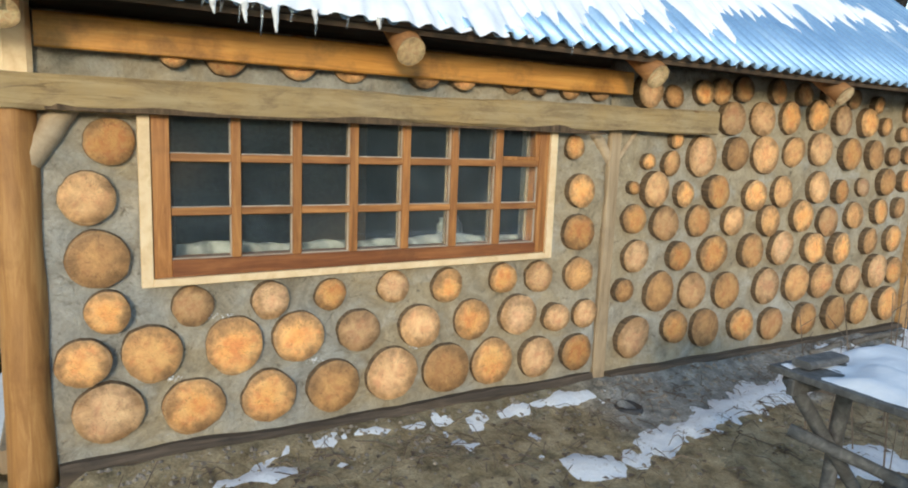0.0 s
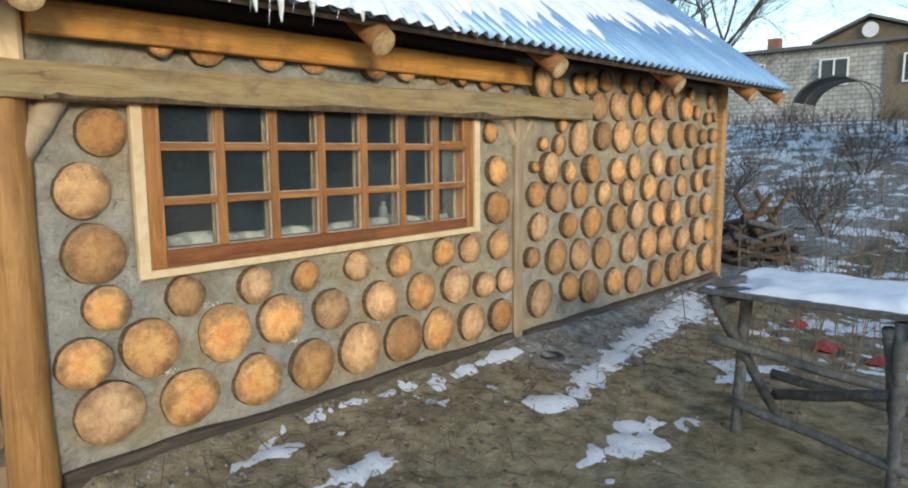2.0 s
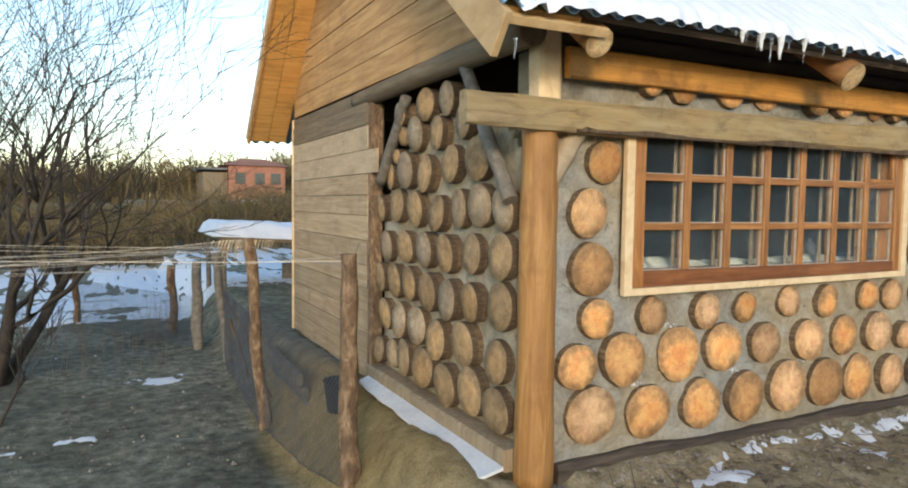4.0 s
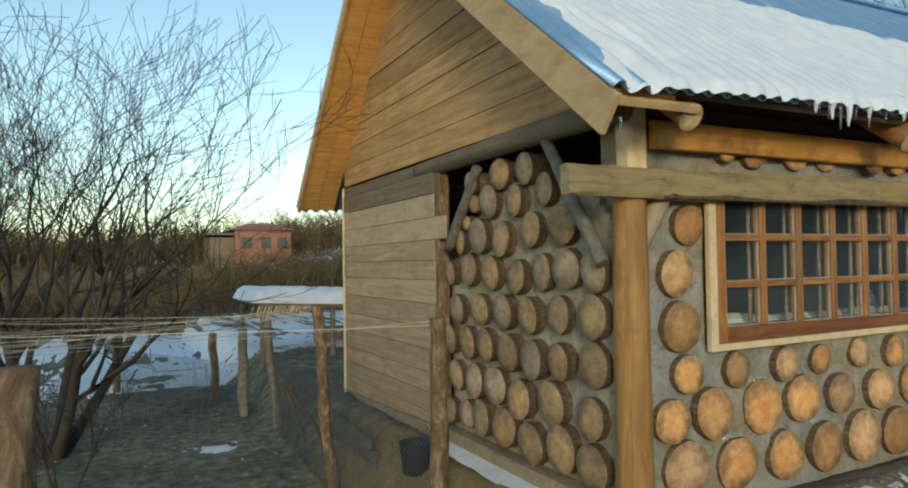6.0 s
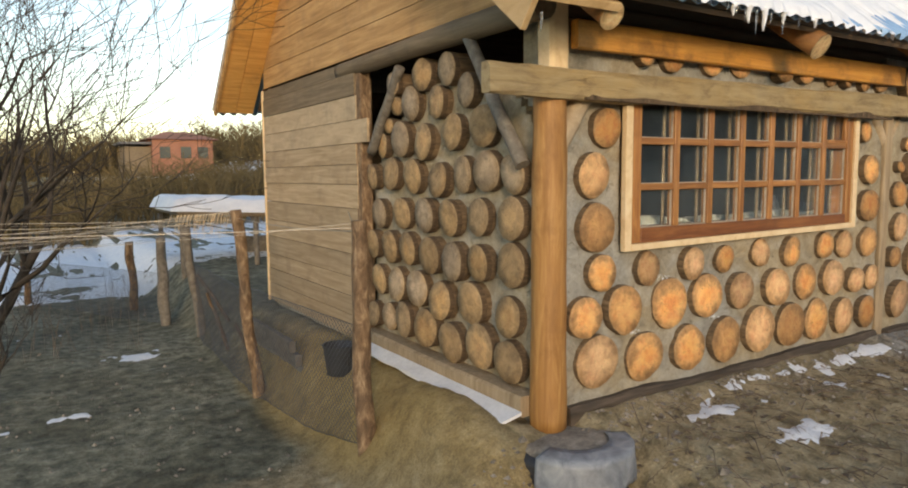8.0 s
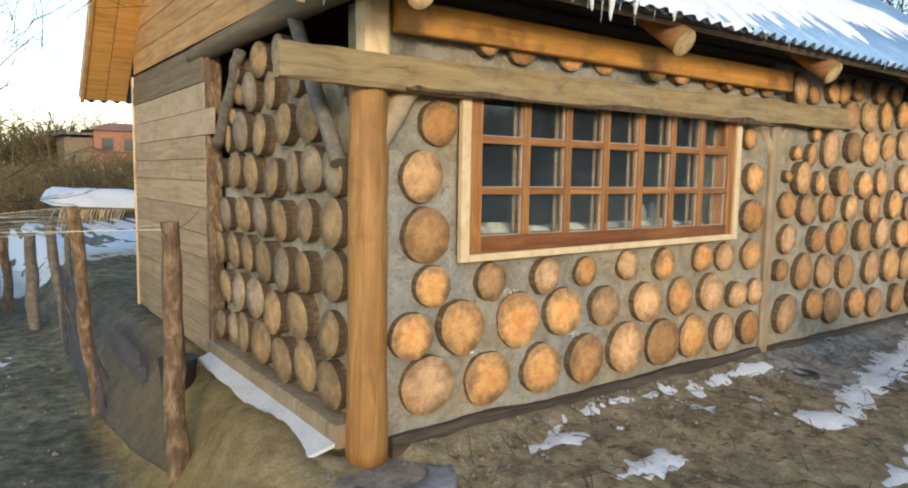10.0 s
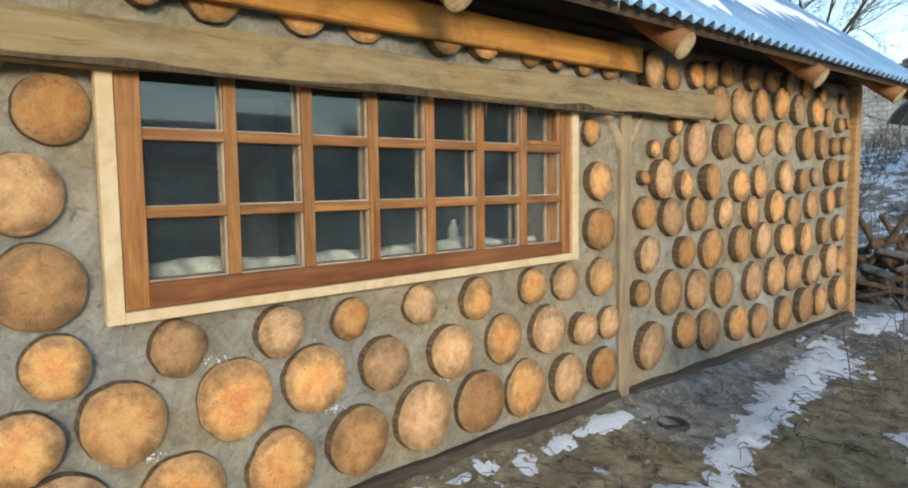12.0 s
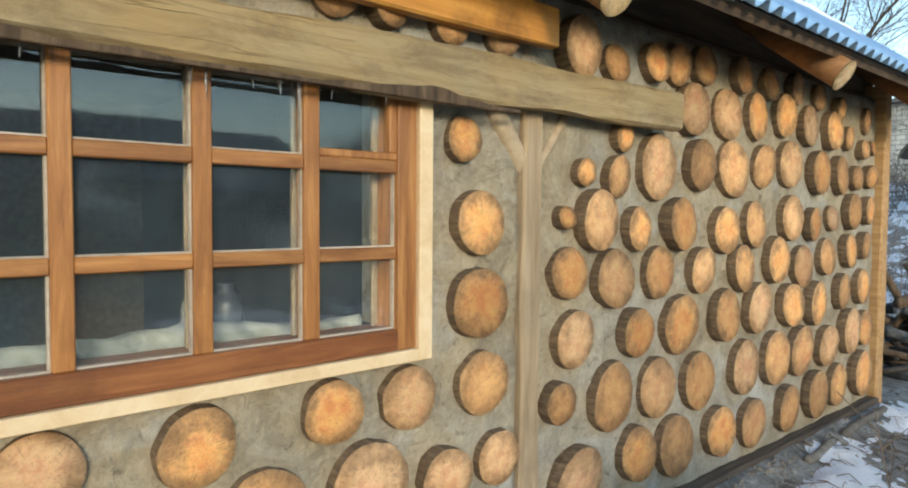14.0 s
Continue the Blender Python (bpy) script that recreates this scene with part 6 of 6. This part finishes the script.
def netting(p, q, z1, cell=0.05):
    """Diamond wire netting from p to q, from the ground up to z1."""
    out = ([], [])
    p, q = Vector((*p, 0)), Vector((*q, 0))
    ln = (q - p).length
    n = int(ln / cell)

    def at(s, h):
        s = min(max(s, 0), ln)
        c = p.lerp(q, s / ln)
        b = gz(c.x, c.y) + 0.02
        return (c.x + 0.02 * noise.noise((s * 3, h * 3, 1)), c.y, b + (z1 - b) * h)

    hgt = 1.0
    for k in range(-n, n + 1):
        for sgn in (1, -1):
            pts = []
            for i in range(9):
                h = i / 8
                s = k * cell * 1.0 + (h if sgn > 0 else 1 - h) * hgt
                if 0 <= s <= ln:
                    pts.append(at(s, h))
            if len(pts) > 1:
                tube(pts, 0.0020, 3, out)
    for h in (0.0, 1.0):
        tube([at(ln * i / 20, h) for i in range(21)], 0.003, 3, out)
    return tagged(mesh_object("wire_netting", *out, M_NET), "tarnished grey diamond wire netting of the pen", "netting", kind="stuff")


netting((-0.95, 5.1), (-1.1, 7.1), 0.45)
netting((-1.1, 7.1), (-1.05, 9.75), 0.4)
netting((-1.24, 10.9), (-2.82, 13.8), 0.15)
rng = random.Random(17)
for k in range(20):
    x0, y0 = rng.choice(((-0.94, 5.05), (-1.2, 7.1), (-1.1, 9.8), (-1.2, 7.1)))
    x1, y1 = rng.choice(((-5.2, 6.6), (-5.6, 9.0), (-5.4, 7.8)))
    za, zb = rng.uniform(0.92, 1.17) - (0.2 if y0 > 9 else 0), rng.uniform(0.78, 1.2)
    sag = rng.uniform(0.01, 0.09)
    pts = [(x0 + (x1 - x0) * f, y0 + (y1 - y0) * f, za + (zb - za) * f - sag * 4 * f * (1 - f) + 0.008 * noise.noise((f * 9, k, 0))) for f in np.linspace(0, 1, 15)]
    tagged(mesh_object("line_wire", *tube(pts, rng.uniform(0.0018, 0.0035), 4, ([], [])), M_WIRE), "slack grey wire strung across the pen", "wire", "wires across the pen")
for a, b in (((-0.94, 5.05, 1.12), (-0.38, 6.5, 1.15)), ((-1.2, 7.1, 1.1), (-0.94, 5.05, 1.1)), ((-3.11, 2.95, 1.2), (-5.2, 6.6, 1.1)), ((-3.11, 2.95, 1.0), (-5.2, 6.6, 0.8))):
    pts = [Vector(a).lerp(Vector(b), f) - Vector((0, 0, 0.12 * f * (1 - f))) for f in np.linspace(0, 1, 9)]
    tagged(mesh_object("line_wire", *tube(pts, 0.0035, 4, ([], [])), M_WIRE), "slack grey wire strung across the pen", "wire", "wires across the pen")

coop = tagged(empty("poultry_shelter", 0.26, 13.4, -0.72), "low poultry shelter with a flat snowy roof", "shelter")
part("roof", box(-1.05, 1.7, -0.9, 1.3, 1.52, 1.60, 0.02, Matrix.Rotation(0.05, 4, "Y")), M_BOARD_GREY, coop)
for x, y in ((-0.9, -0.8), (0.3, -0.8), (1.5, -0.8), (-0.9, 1.2), (1.5, 1.2)):
    v, f = pole((x, y, -0.05), (x, y, 1.52), 0.05, 0.045, x + y, 8, 9, 0.02)
    mesh_object("post", v, f, M_OLD, coop, smooth=True)
part("back_wall", box(0.5, 1.55, 1.2, 1.25, 0, 1.0, 0), M_OLD, coop)
rng = random.Random(19)
fr = ([], [])
for k in range(46):
    x, h = -1.08 + rng.uniform(0, 1.0), rng.uniform(0.12, 0.4)
    y = -0.92 + rng.uniform(-0.03, 0.03)
    tube([(x, y, 1.58), (x - 0.03, y - 0.03, 1.52), (x - rng.uniform(0.02, 0.12), y - 0.04, 1.56 - h)], [0.008, 0.007, 0.003], 3, fr)
mesh_object("straw_fringe", *fr, M_TRIM, coop)
xs, ys = np.linspace(-1.08, 1.72, 30), np.linspace(-0.93, 1.32, 26)
sv, sf = [], []
for y in ys:
    for x in xs:
        e = max(0, min((x + 1.08) / 0.15, (1.72 - x) / 0.15, (y + 0.93) / 0.12, (1.32 - y) / 0.15, 1.0)) ** 0.5
        sv.append((x + 0.26, 13.4 + y, 0.87 - 0.05 * x + 0.24 * e + 0.06 * fbm(x, y, 1.5, 3, 6.0) * e))
for j in range(25):
    for i in range(29):
        sf.append((j * 30 + i, j * 30 + i + 1, j * 30 + 31 + i, j * 30 + 30 + i))
tagged(mesh_object("shelter_snow", sv, sf, M_SNOW, smooth=True), "thick snow lying on the poultry shelter's roof", "snow", kind="stuff")
for k in range(5):
    y0 = 6.6 + 0.06 * k
    v, f = rough_box(-0.72 - 0.03 * k, -0.66 - 0.03 * k, y0, y0 + 1.6, -0.62 + 0.12 * k, -0.51 + 0.12 * k, 1, 10, 0.012, 60 + k, 0.008)
    tagged(mesh_object("stacked_board", v, f, M_OLD), "dark weathered board stacked along the plinth", "board", "boards along the plinth")

# ---- litter on the ground ----
rng = random.Random(23)
sv, sf = [], []
for k in range(3000):
    if k < 1900:
        x, y = rng.uniform(-1.5, 7.5), 3.83 - abs(rng.gauss(0, 0.16 if k < 700 else 1.0))
    elif k < 2500:
        x, y = rng.uniform(-4.5, -1.2), rng.uniform(4.0, 12.5)
    else:
        x, y = rng.uniform(4, 11), rng.uniform(-0.5, 3.6)
    r = rng.uniform(0.006, 0.022) * (1.6 if rng.random() < 0.06 else 1)
    z, b, a = gz(x, y), len(sv), rng.uniform(0, 6.28)
    for i in range(5):
        q = a + 1.257 * i
        sv.append((x + r * rng.uniform(0.7, 1.3) * math.cos(q), y + r * rng.uniform(0.7, 1.3) * math.sin(q), z - 0.003))
    sv += [(x + rng.uniform(-0.3, 0.3) * r, y + rng.uniform(-0.3, 0.3) * r, z + r * rng.uniform(0.4, 0.9))]
    sf += [(b + i, b + (i + 1) % 5, b + 5) for i in range(5)]
tagged(mesh_object("pebbles", sv, sf, M_STONE), "small stones and clods strewn on the clay", "stones", kind="stuff")
tw = ([], [])
for k in range(1500):
    if k < 950:
        x, y = rng.uniform(-1.2, 7.5), 3.75 - abs(rng.gauss(0, 1.1))
    else:
        x, y = rng.uniform(4.2, 13), rng.uniform(-0.8, 3.8)
    a, h = rng.uniform(0, 6.28), rng.uniform(0.04, 0.28)
    z = gz(x, y) + 0.006
    x1, y1 = x + math.cos(a) * h, y + math.sin(a) * h
    tube([(x, y, z), ((x + x1) / 2, (y + y1) / 2, z + 0.01 + 0.03 * rng.random()), (x1, y1, gz(x1, y1) + 0.004)], rng.uniform(0.0015, 0.004), 3, tw)
tagged(mesh_object("twigs", *tw, M_STALK), "broken twigs and straw littering the ground", "twigs", kind="stuff")
lv, lf = [], []
for k in range(1500):
    x, y = (rng.uniform(4.2, 14), rng.uniform(-1, 4.0)) if k < 1000 else (rng.uniform(-1.5, 4.5), 3.7 - abs(rng.gauss(0, 1.0)))
    r, a, z, b = rng.uniform(0.012, 0.035), rng.uniform(0, 6.28), gz(x, y) + 0.008, len(lv)
    c, s = math.cos(a) * r, math.sin(a) * r
    lv += [(x + c, y + s, z), (x - s * 0.6, y + c * 0.6, z + r * 0.4), (x - c, y - s, z), (x + s * 0.6, y - c * 0.6, z + r * 0.3)]
    lf += [(b, b + 1, b + 2), (b, b + 2, b + 3)]
tagged(mesh_object("fallen_leaves", lv, lf, M_STALK), "brown fallen leaves on the soil", "leaves", kind="stuff")
